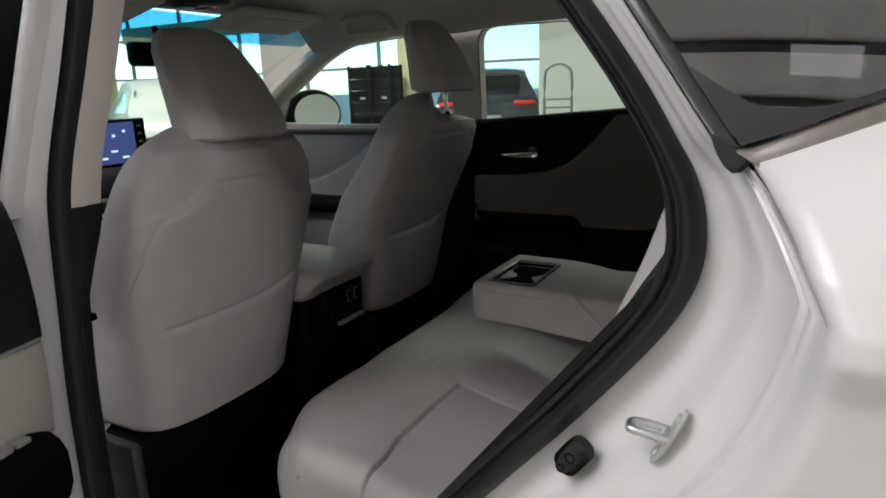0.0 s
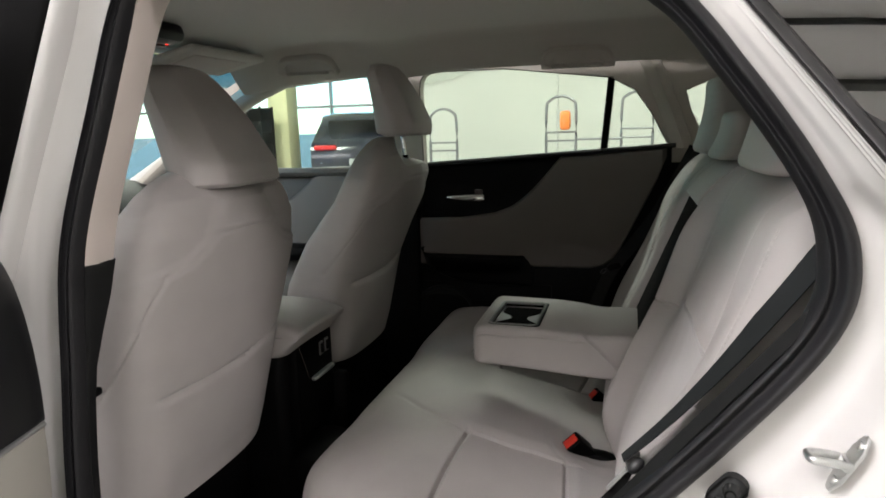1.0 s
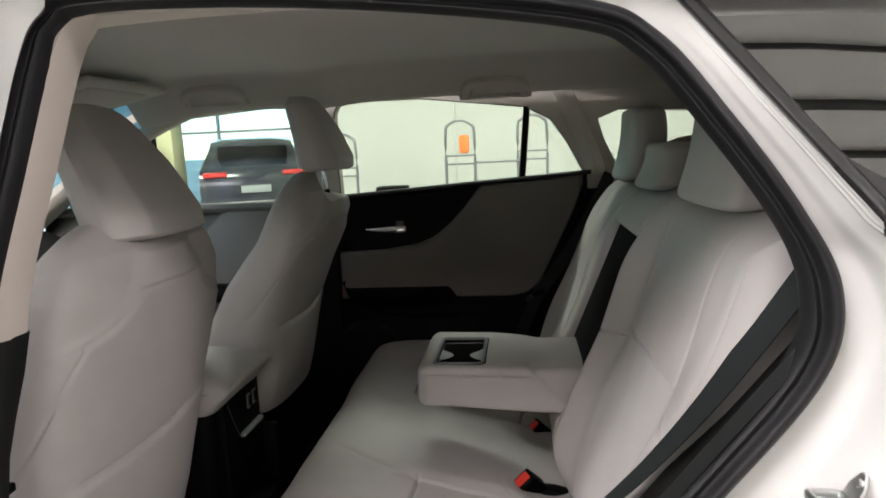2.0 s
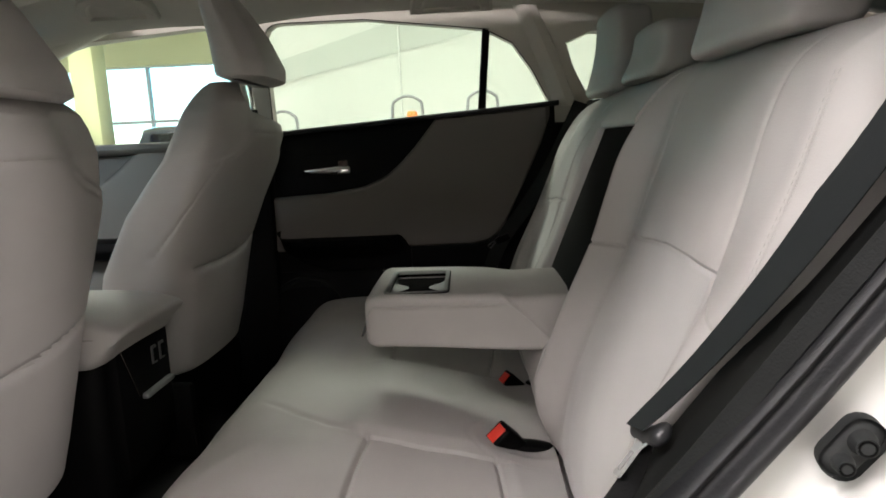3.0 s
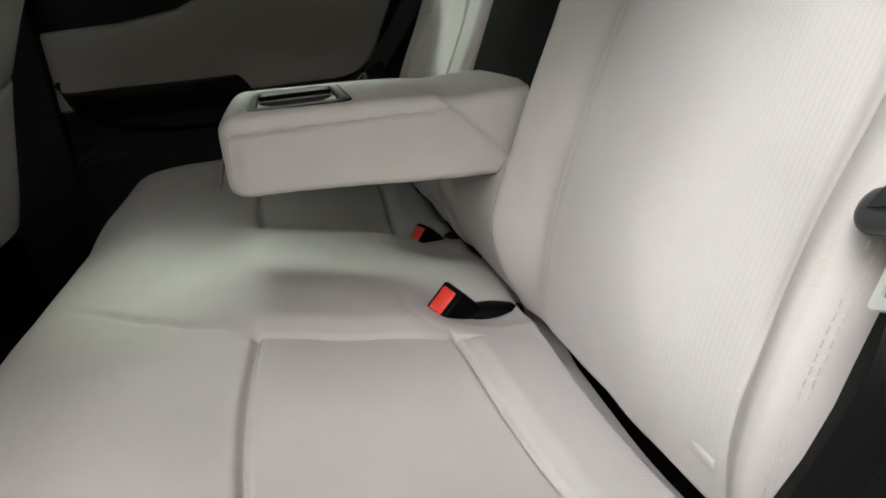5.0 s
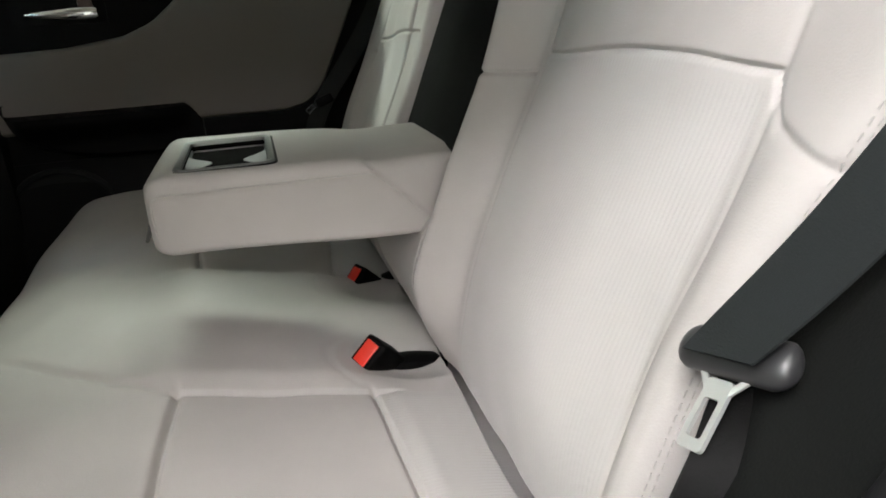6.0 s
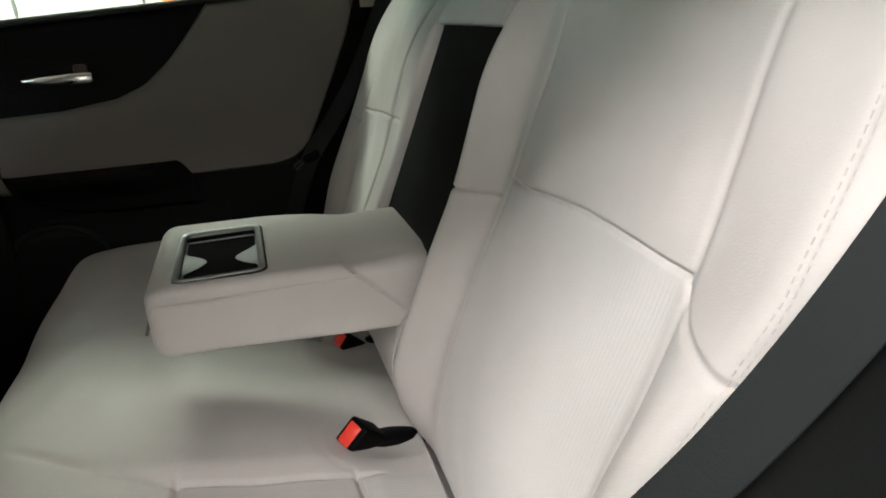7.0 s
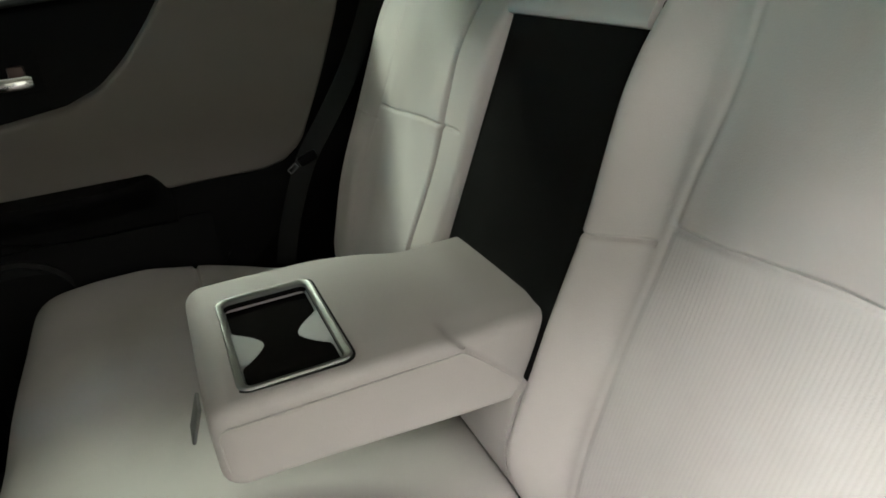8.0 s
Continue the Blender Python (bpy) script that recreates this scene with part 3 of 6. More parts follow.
for dz, r in ((0.008, 0.009), (-0.0105, 0.0073)):
    b = bmesh.new()
    bmesh.ops.create_cone(b, cap_ends=True, segments=20, radius1=r, radius2=r * 0.75, depth=0.010, matrix=m @ pose(0, -0.012, dz, 90))
    button = part("stop_button", b, ROLLGREY, stop)
    tube("button_ring", [m @ Vector((r * 0.55 * math.cos(k * math.pi / 10), -0.0172, dz + r * 0.55 * math.sin(k * math.pi / 10))) for k in range(20)], 0.0009, BLACK, button, closed=True, sides=6)

# far rear door
def far_y(zz, xx):
    return 0.747 + 0.044 * step(1.0, 1.25, zz) - 0.02 * step(0.95, 0.6, zz)


fd = new("far_rear_door")
fd.parent = car


def fpanel(name, U, V, fn, thick, material, label=""):
    return pad(name, U, V, fn, shifted(fn, 0, thick, 0), material, fd, label)


def f_base(u, v):
    top = 1.205 + 0.064 * (u + 0.56)
    zz = 0.36 + (top - 0.36) * v
    xx = np.where(u > -0.2, u - 0.42 * step(1.0, 0.5, zz) * step(-0.2, 0.2, u), u)
    return xx, far_y(zz, xx) + 0.03 * rnd(top - zz, 0.02) / 0.02 * 0.6, zz


fpanel("door_panel", np.linspace(-0.66, 0.215, 30), np.r_[np.linspace(0, 0.9, 24), np.linspace(0.92, 1, 8)], f_base, 0.05, BLACK)


def curve_z(u):
    """Lower rim of the dark upper insert: flat at the front, sweeping up to the belt at the rear."""
    return np.interp(u, [-0.66, -0.45, -0.34, -0.28, -0.23, -0.18, -0.137, -0.12], [1.018, 1.026, 1.042, 1.066, 1.106, 1.16, 1.214, 1.232])


def f_mid(u, v):
    # grey vinyl field under and behind the dark insert, stood proud of the door panel
    belt_z = 1.205 + 0.064 * (u + 0.56) - 0.006
    hi = np.where(u < -0.125, np.minimum(curve_z(u), belt_z), belt_z)
    lo = np.interp(u, [-0.62, -0.50, -0.46, -0.24, -0.03, 0.013, 0.052, 0.17, 0.20], [0.860, 0.862, 0.862, 0.862, 0.862, 0.872, 0.900, 1.14, 1.22])
    lo = np.minimum(lo, hi - 0.004)
    zz = lo + (hi - lo) * v
    edge = np.minimum(np.minimum(zz - lo, hi - zz), np.minimum(u + 0.62, 0.2 - u))
    return u, far_y(zz, u) - 0.022 + 0.018 * rnd(edge, 0.012) / 0.012, zz


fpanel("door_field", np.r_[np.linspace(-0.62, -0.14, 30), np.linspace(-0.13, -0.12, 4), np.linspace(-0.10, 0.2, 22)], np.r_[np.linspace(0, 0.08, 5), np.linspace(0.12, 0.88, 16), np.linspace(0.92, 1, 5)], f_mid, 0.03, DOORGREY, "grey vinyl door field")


def f_arm(u, v):
    # pull cup and armrest ledge in one dark leaf: pointed in front, running out into the lower door behind
    top = np.interp(u, [-0.601, -0.593, -0.5, -0.4, -0.338, -0.296, -0.26, -0.235, -0.222, -0.212], [0.919, 0.925, 0.930, 0.934, 0.935, 0.929, 0.914, 0.895, 0.880, 0.862])
    low = np.interp(u, [-0.601, -0.592, -0.58, -0.566, -0.53, -0.466, -0.40, -0.21], [0.917, 0.900, 0.873, 0.853, 0.828, 0.808, 0.800, 0.795])
    zz = top + (low - top) * v
    fade = step(-0.600, -0.545, u) * step(-0.212, -0.33, u)
    edge = np.minimum(top - zz, zz - low)
    cup = 0.022 * step(0.0, 0.006, top - zz) * step(0.899, 0.903, zz)
    ledge = 0.052 * step(0.9015, 0.8975, zz) * (0.35 + 0.65 * step(0.835, 0.888, zz)) * step(0.0, 0.012, zz - low)
    return u, 0.722 + 0.006 * rnd(edge, 0.006) / 0.006 + fade * (cup - ledge), zz


fpanel("armrest_pod", np.r_[np.linspace(-0.601, -0.54, 16), np.linspace(-0.53, -0.28, 24), np.linspace(-0.272, -0.212, 18)], np.linspace(0, 1, 70), f_arm, 0.05, BLACK, "black door armrest with a pull cup")


def f_low(u, v):
    zz = 0.38 + 0.42 * v
    return u, 0.735 - 0.03 * np.sin(np.pi * v) + 0.0 * u, zz


fpanel("map_pocket", np.linspace(-0.64, -0.15, 16), np.linspace(0, 1, 14), f_low, 0.03, BLACK)
def f_cup(u, v):
    # shallow dished recess behind the handle
    edge = np.minimum(np.minimum(u + 0.540, -0.362 - u), np.minimum(v - 1.070, 1.138 - v))
    return u, far_y(v, u) - 0.0006 + 0.018 * step(0.0, 0.022, edge), v


hd = fpanel("handle_recess", np.linspace(-0.540, -0.362, 26), np.linspace(1.070, 1.138, 16), f_cup, 0.012, BLACK)
lever = smooth_line([(-0.512, 0.757, 1.0915), (-0.48, 0.746, 1.0910), (-0.43, 0.741, 1.0905), (-0.395, 0.742, 1.0905), (-0.377, 0.747, 1.0910)], 5)
rings = []
for k, p in enumerate(lever):
    t = k / (len(lever) - 1)
    hh = 0.0035 + 0.0080 * min(1.0, t / 0.55) * (1 if t < 0.93 else 0.75)
    rings.append([(p[0], p[1] - 0.006 * math.cos(q), p[2] + hh * math.sin(q)) for q in (j * math.pi / 6 for j in range(12))])
loft("door_handle", rings, CHROME, hd, "chrome inner door handle")
part("lock_lever", boxes(((-0.412, 0.752, 1.098), (-0.386, 0.764, 1.118), 0.004)), LOCKRED, hd, "small lock lever")
# loudspeaker grille low in the front of the door
gr = []
for rr, yy in ((0.100, 0.742), (0.098, 0.722), (0.090, 0.716), (0.084, 0.724), (0.05, 0.727), (0.004, 0.728)):
    gr.append([(-0.520 + 1.15 * rr * math.cos(k * math.pi / 20), yy, 0.690 + rr * math.sin(k * math.pi / 20)) for k in range(40)])
loft("speaker_grille", gr, CHARCOAL, fd, "charcoal loudspeaker grille", caps=False)


# far side windows: a wall panel round two glazed openings
def far_side(name, outline, hole_y, material, label):
    pts = smooth_line(outline, 4, closed=True)
    bm = bmesh.new()
    vs = [bm.verts.new((p[0], hole_y - 0.0, p[1])) for p in pts]
    bm.faces.new(vs)
    bmesh.ops.solidify(bm, geom=bm.faces[:], thickness=0.004)
    return part(name, bm, material, fd if name == "side_pane" else car, label)


REARWIN = [(-0.605, 1.20), (-0.612, 1.455), (-0.609, 1.482), (-0.600, 1.500), (-0.582, 1.511), (-0.555, 1.514), (-0.32, 1.513), (0.022, 1.470), (0.10, 1.428), (0.155, 1.350), (0.203, 1.256), (-0.25, 1.222)]
FRONTWIN = [(-1.55, 1.20), (-1.50, 1.30), (-1.29, 1.448), (-1.146, 1.486), (-0.80, 1.512), (-0.73, 1.505), (-0.71, 1.20), (-1.1, 1.19)]
QUARTWIN = [(0.305, 1.285), (0.268, 1.36), (0.252, 1.42), (0.32, 1.448), (0.60, 1.43), (0.85, 1.41), (0.7, 1.385), (0.5, 1.35)]


def sharp_loop(points, n=6):
    """A loop that keeps its corners but rounds its long runs."""
    out = []
    for i, p in enumerate(points):
        q = points[(i + 1) % len(points)]
        for k in range(n):
            out.append((p[0] + (q[0] - p[0]) * k / n, p[1] + (q[1] - p[1]) * k / n))
    return out


def side_wall(y0, thick, lo, hi, holes, name, material, label):
    """A side of the cabin with openings cut through it: each hole and the border are bridged by triangles."""
    bm = bmesh.new()

    def loop_edges(pts):
        vs = [bm.verts.new((p[0], y0, p[1])) for p in pts]
        return [bm.edges.new((vs[i], vs[(i + 1) % len(vs)])) for i in range(len(vs))]

    edges = loop_edges([(lo[0], lo[1]), (hi[0], lo[1]), (hi[0], hi[1]), (lo[0], hi[1])])
    for h in holes:
        edges += loop_edges(sharp_loop(h))
    bmesh.ops.triangle_fill(bm, use_beauty=True, use_dissolve=False, edges=edges)
    r = bmesh.ops.extrude_face_region(bm, geom=bm.faces[:])
    bmesh.ops.translate(bm, verts=[v for v in r["geom"] if isinstance(v, bmesh.types.BMVert)], vec=(0, thick, 0))
    return part(name, bm, material, car, label, smooth=False)


side_wall(0.80, 0.05, (-1.60, 1.18), (1.36, 1.62), [REARWIN, FRONTWIN, QUARTWIN], "far_side_frame", LINER, "pale pillars and roof rail of the far side")
for w in (REARWIN, FRONTWIN, QUARTWIN):
    far_side("side_pane", [(p[0], p[1]) for p in w], 0.835, PANE, "clear side window pane").visible_shadow = False
part("window_divider", boxes(((-0.011, 0.80, 1.22), (0.011, 0.84, 1.475), 0.003)), BLACK, fd, "black window divider").matrix_basis = Matrix.Translation((0.006, 0, 1.23)) @ pose(0, 0, 0, 0, 5, 0) @ Matrix.Translation((0, 0, -1.23))
# lighter than the seal rubber: the window's sheen is put into its grey
pad("window_rubber", np.linspace(-0.625, 0.225, 20), np.linspace(0, 1, 6), lambda u, v: (u, 0.768 + 0.010 * rnd(np.minimum(v, 1 - v), 0.5) / 0.5, 1.197 + 0.064 * (u + 0.56) + 0.014 * v), lambda u, v: (u, 0.803 + 0 * v, 1.197 + 0.064 * (u + 0.56) + 0.014 * v), ROLLGREY, fd, "black window rubber")
for w in (REARWIN,):
    tube("window_seal", [(p[0], 0.802, p[1]) for p in sharp_loop(w, 4)], 0.0022, RUBBER, fd, closed=True)
# far front door: pale vinyl with a sweeping dark curve
fd2 = new("far_front_door")
fd2.parent = car


def sweep_at(u):
    """Height of the diagonal edge between the recessed upper field and the proud lower one."""
    return np.interp(u, [-1.70, -1.40, -1.31, -1.253, -1.195, -1.138, -1.075, -1.017, -0.96], [0.93, 0.955, 0.974, 0.996, 1.023, 1.058, 1.106, 1.160, 1.23])


def f2(u, v):
    zz = 0.36 + 0.83 * v
    return u, far_y(zz, u) + 0.020 * step(-0.004, 0.016, zz - sweep_at(u)), zz


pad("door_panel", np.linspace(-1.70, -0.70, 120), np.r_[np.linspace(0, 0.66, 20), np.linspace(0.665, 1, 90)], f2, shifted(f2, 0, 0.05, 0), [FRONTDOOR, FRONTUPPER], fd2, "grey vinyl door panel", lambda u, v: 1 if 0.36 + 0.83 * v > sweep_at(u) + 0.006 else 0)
tube("window_ledge", [(u, 0.792, 1.178) for u in (-1.66, -1.4, -1.1, -0.80)], 0.022, FRONTDOOR, fd2, "pale ledge under the window", flat=0.8)
part("armrest_pod", boxes(((-1.4, 0.68, 0.86), (-0.85, 0.78, 0.92), 0.025)), BLACK, fd2)
# dark lining between the far door and the end of the backrest
part("far_side_lining", boxes(((-0.28, 0.79, 0.33), (0.46, 0.845, 1.20), 0.01)), BLACK, car, "black side lining")
# far lower pillar
part("far_pillar_cover", boxes(((-0.78, 0.705, 0.36), (-0.60, 0.80, 1.19), 0.02)), BLACK, car)
# far belt and rear corner trim
part("rear_corner_trim", boxes(((0.30, 0.70, 0.60), (0.40, 0.80, 1.26), 0.02)), CHARCOAL, car)
rc = []
for k in range(12):
    t = k / 11
    zz = 1.245 + 0.30 * t
    xx = 0.215 - 0.10 * t - 0.02 * t * t
    rc.append([(xx, 0.80, zz), (xx + 0.010, 0.785, zz), (xx + 0.035, 0.775, zz), (xx + 0.060, 0.785, zz), (xx + 0.065, 0.80, zz)])
loft("rear_pillar_trim", rc, LINER, car, "pale rear pillar trim")

# grab handles on the far roof rail
def grab(cx, width, top_y, top_z):
    """A folded grab handle: an arched plate that stands off the headliner, with a shallow finger recess."""
    down, out = Vector((0, 0.78, -0.62)), Vector((0, -0.62, -0.78))
    m = Matrix((Vector((1, 0, 0)), down, out)).transposed().to_4x4()
    m.translation = (cx, top_y, top_z)
    h = width / 2
    shape = smooth_line([(-h, 0.074), (-h + 0.004, 0.045), (-h + 0.014, 0.020), (-h + 0.036, 0.004), (-h * 0.35, 0.0), (h * 0.35, 0.0), (h - 0.036, 0.004), (h - 0.014, 0.020), (h - 0.004, 0.045), (h, 0.074)], 4)
    mid = np.array([0, 0.045])
    rings = []
    for k, z in ((1.0, -0.004), (1.0, 0.012), (0.985, 0.018), (0.95, 0.021), (0.72, 0.021), (0.68, 0.014), (0.62, 0.010), (0.05, 0.010)):
        rings.append([tuple(m @ Vector((*(mid + (p - mid) * k), z))) for p in shape])
    g = loft("grab_handle", rings, LINER, car, "pale folding grab handle", caps=False)
    for q in (-1, 1):
        bm = bmesh.new()
        box(bm, (q * h * 0.80 - 0.010, 0.052, 0.016), (q * h * 0.80 + 0.010, 0.072, 0.0235), 0.003, m)
        part("hinge_cover", bm, BEIGE, g)
    return g


grab(-0.068, 0.218, 0.616, 1.552)
grab(-0.935, 0.214, 0.580, 1.566)


# sun visors, overhead console, mirror
def visor(cx, cy):
    bm = bmesh.new()
    box(bm, (-0.09, -0.175, -0.011), (0.09, 0.175, 0.011), 0.0109, Matrix.Translation((cx, cy, 1.535)) @ Euler((0, radians(-12), 0)).to_matrix().to_4x4(), 3)
    v = part("sun_visor", bm, LINER, car, "pale sun visor")
    bm = bmesh.new()
    box(bm, (-0.062, -0.135, -0.0145), (0.060, 0.115, -0.0105), 0.003, Matrix.Translation((cx, cy, 1.535)) @ Euler((0, radians(-12), 0)).to_matrix().to_4x4())
    part("visor_mirror_flap", bm, BEIGE, v)


visor(-1.105, 0.32)
visor(-1.105, -0.29)
oc = part("overhead_console", boxes(((-1.12, -0.105, 1.540), (-0.955, 0.045, 1.590), 0.022)), GLOSSBLACK, car, "black overhead lamp console")
for yy in (-0.05, 0.02):
    part("map_lamp", boxes(((-1.05, yy - 0.03, 1.536), (-1.00, yy + 0.01, 1.542), 0.002)), TONGUE, oc)
part("warning_light", boxes(((-0.990, 0.000, 1.538), (-0.984, 0.005, 1.5415), 0.001)), mat("red_led", (0.5, 0.02, 0.02), 0.4, emit=(1, 0.05, 0.03), power=0.6), oc)
mb = bmesh.new()
box(mb, (-1.23, -0.10, 1.40), (-1.195, 0.14, 1.465), 0.014)
part("rear_view_mirror", mb, BLACK, car, "black rear view mirror")
tube("mirror_stem", [(-1.22, 0.02, 1.455), (-1.25, 0.02, 1.51)], 0.009, BLACK, car)

# windscreen with a blue band, front pillars, dash
def screen(u, v):
    return -1.20 - 0.80 * (1 - v) - 0.12 * (1 - ((u - 0.02) / 0.72) ** 2) * (1 - v), u, 1.545 - 0.42 * (1 - v) - 0.0 * u


pad("windscreen", np.linspace(-0.68, 0.72, 10), np.linspace(0, 0.86, 8), screen, shifted(screen, 0, 0, 0.004), PANE, car, "clear windscreen").visible_shadow = False
pad("shade_band", np.linspace(-0.68, 0.72, 10), np.linspace(0.86, 1.0, 4), screen, shifted(screen, 0, 0, 0.004), SHADE_BAND, car, "blue shade band of the windscreen")
for yy in (-0.70, 0.74):
    tube("front_pillar", smooth_line([(-1.0, yy * 0.98, 1.545), (-1.25, yy, 1.45), (-1.5, yy * 1.01, 1.30), (-1.85, yy * 1.02, 1.05)], 5), 0.045, LINER, car, "pale front pillar trim", flat=0.8)


def dash(u, v):
    a = np.pi * v
    return -1.48 - 0.40 * (1 - np.cos(a)) * 0.5 - 0.12 * (1 - ((u - 0.02) / 0.72) ** 2), u, 1.0 + 0.165 * np.sin(a * 0.62)


pad("dashboard", np.linspace(-0.68, 0.72, 24), np.linspace(0, 1, 14), dash, lambda u, v: (dash(u, v)[0] - 0.05, u, dash(u, v)[2] - 0.35), CHARCOAL, car, "charcoal dashboard")
part("dash_fascia", boxes(((-1.52, -0.66, 0.50), (-1.44, 0.70, 1.02), 0.03)), CHARCOAL, car)
for k in range(4):
    part("air_vent", boxes(((-1.445, -0.18, 0.92 + 0.018 * k), (-1.430, -0.02, 0.93 + 0.018 * k), 0.003)), SILVER, car)
part("silver_trim", boxes(((-1.46, -0.20, 0.895), (-1.425, 0.40, 0.905), 0.004)), SILVER, car)
sc = part("centre_display", boxes(((-1.475, -0.180, 1.115), (-1.450, 0.098, 1.258), 0.006)), BLACK, car, "centre display with a lit blue screen")
part("lit_screen", boxes(((-1.4505, -0.165, 1.125), (-1.4485, 0.055, 1.248), 0.0)), SCREEN, sc)
for k in range(5):
    part("screen_mark", boxes(((-1.4490, -0.14 + 0.036 * k, 1.14 + 0.020 * (k % 2)), (-1.4475, -0.118 + 0.036 * k, 1.146 + 0.020 * (k % 2)), 0.0)), SCREENTEXT, sc)
    part("screen_mark", boxes(((-1.4490, -0.13 + 0.036 * k, 1.205 + 0.012 * (k % 3)), (-1.4475, -0.121 + 0.036 * k, 1.213 + 0.012 * (k % 3)), 0.0)), SCREENTEXT, sc)
    part("screen_button", boxes(((-1.4510, 0.068, 1.135 + 0.024 * k), (-1.4490, 0.082, 1.142 + 0.024 * k), 0.002)), SILVER, sc)
# far outer mirror
om = bmesh.new()
bmesh.ops.create_uvsphere(om, u_segments=28, v_segments=16, radius=1, matrix=Matrix.Translation((-1.50, 0.985, 1.225)) @ Matrix.Rotation(radians(-20), 4, 'Z') @ Matrix.Diagonal((0.075, 0.135, 0.108, 1)))
bmesh.ops.bisect_plane(om, geom=om.verts[:] + om.edges[:] + om.faces[:], plane_co=Vector((-1.50, 0.985, 1.225)) + 0.03 * Vector((0.94, -0.342, 0)), plane_no=(0.94, -0.342, 0), clear_outer=True)
bmesh.ops.holes_fill(om, edges=[e for e in om.edges if e.is_boundary])
mirror = part("outer_mirror", om, BLACK, car, "black outer mirror housing")
og = bmesh.new()
bmesh.ops.create_cone(og, cap_ends=True, segments=36, radius1=1, radius2=1, depth=2, matrix=Matrix.Translation(Vector((-1.50, 0.985, 1.225)) + 0.032 * Vector((0.94, -0.342, 0))) @ Matrix.Rotation(radians(-20), 4, 'Z') @ Matrix.Diagonal((0.003, 0.112, 0.086, 1)) @ pose(0, 0, 0, 0, 90, 0))
part("mirror_glass", og, MIRROR, mirror, "oval mirror glass")
part("mirror_foot", boxes(((-1.52, 0.84, 1.15), (-1.46, 0.95, 1.19), 0.01)), BLACK, mirror)
# engine hood, seen through the windscreen
def hood(u, v):
    return u, v, 1.10 - 0.16 * ((u + 1.95) / 1.0) ** 2 - 0.05 * ((v - 0.02) / 0.8) ** 2


pad("hood", np.linspace(-2.85, -1.98, 12), np.linspace(-0.82, 0.86, 12), hood, shifted(hood, 0, 0, -0.3), WHITE, car, "white hood")
part("front_end", boxes(((-2.95, -0.85, 0.25), (-1.75, 0.89, 0.80), 0.08)), WHITE, car)
part("underbody", boxes(((-2.6, -0.84, 0.22), (1.7, 0.88, 0.30), 0.03)), BLACK, car)
part("far_outer_skin", boxes(((-1.75, 0.85, 0.30), (1.75, 0.91, 1.17), 0.03)), WHITE, car)
for wx in (-1.78, 0.98):
    for wy in (-0.80, 0.84):
        t = bmesh.new()
        bmesh.ops.create_cone(t, cap_ends=True, segments=40, radius1=0.36, radius2=0.36, depth=0.22, matrix=pose(wx, wy, 0.36, 90))
        bmesh.ops.bevel(t, geom=[e for e in t.edges if len(e.link_faces) == 2 and e.calc_face_angle(0) > 1], offset=0.03, segments=2, affect="EDGES")
        w = part("wheel", t, TYRE, car)
        r = bmesh.new()
        bmesh.ops.create_cone(r, cap_ends=True, segments=40, radius1=0.24, radius2=0.20, depth=0.03, matrix=pose(wx, wy + (-0.115 if wy < 0 else 0.115), 0.36, 90 if wy < 0 else -90))
        part("rim", r, STEEL, w)

# ---- the open rear door ----
od = new("open_rear_door")
od.parent = car
DM = Matrix.Translation((-0.668, -0.762, 0)) @ Matrix.Rotation(radians(-76), 4, "Z")   # local x along the door, local -y outside


def dpart(name, bm, material, parent, label=""):
    bm.transform(DM)
    return part(name, bm, material, parent, label)


dpart("door_skin", boxes(((0.0, -0.13, 0.40), (1.02, -0.06, 1.17), 0.03)), WHITE, od, "white outer door skin")
dpart("door_panel", boxes(((0.0, -0.07, 0.42), (0.98, 0.0, 0.82), 0.02)), CHARCOAL, od, "charcoal inner door panel")


def door_face(name, z0, z1, material, label, deep, mid, tall):
    """A swelling field of the open door's inner face."""
    def face(u, v):
        yy = deep * np.sqrt(np.clip(1 - ((v - mid) / tall) ** 2, 0, 1)) - rnd(np.minimum(np.minimum(v - z0, z1 - v), np.minimum(u, 0.98 - u)), 0.008)
        w = [DM @ Vector((a, b, c)) for a, b, c in zip(u.ravel(), yy.ravel(), v.ravel())]
        return tuple(np.array([p[k] for p in w]).reshape(u.shape) for k in range(3))

    def rear(u, v):
        w = [DM @ Vector((a, -0.07, c)) for a, c in zip(u.ravel(), v.ravel())]
        return tuple(np.array([p[k] for p in w]).reshape(u.shape) for k in range(3))

    return pad(name, spread(14, 0, 0.98, 0.8), spread(26, z0, z1, 0.6), face, rear, material, od, label)


door_face("upper_insert", 0.962, 1.18, GLOSSBLACK, "dark upper door insert", 0.043, 0.995, 0.19)
tube("trim_strip", [DM @ Vector((u, 0.0405, 0.9615)) for u in (0.012, 0.3, 0.6, 0.96)], 0.0035, SILVER, od, "bright trim strip")
door_face("door_field", 0.80, 0.960, DASHGREY, "pale vinyl door band", 0.040, 0.94, 0.22)
arm = dpart("door_armrest", boxes(((0.015, -0.01, 0.69), (0.62, 0.085, 0.826), 0.042)), BLACK, od, "black armrest with window switch")
dpart("window_switch", boxes(((0.07, 0.022, 0.823), (0.095, 0.058, 0.832), 0.003), ((0.10, 0.022, 0.823), (0.125, 0.058, 0.834), 0.003)), SILVER, arm)
dpart("handle_bezel", boxes(((0.10, -0.004, 1.02), (0.22, 0.004, 1.10), 0.003)), SILVER, od)
wf = bmesh.new()
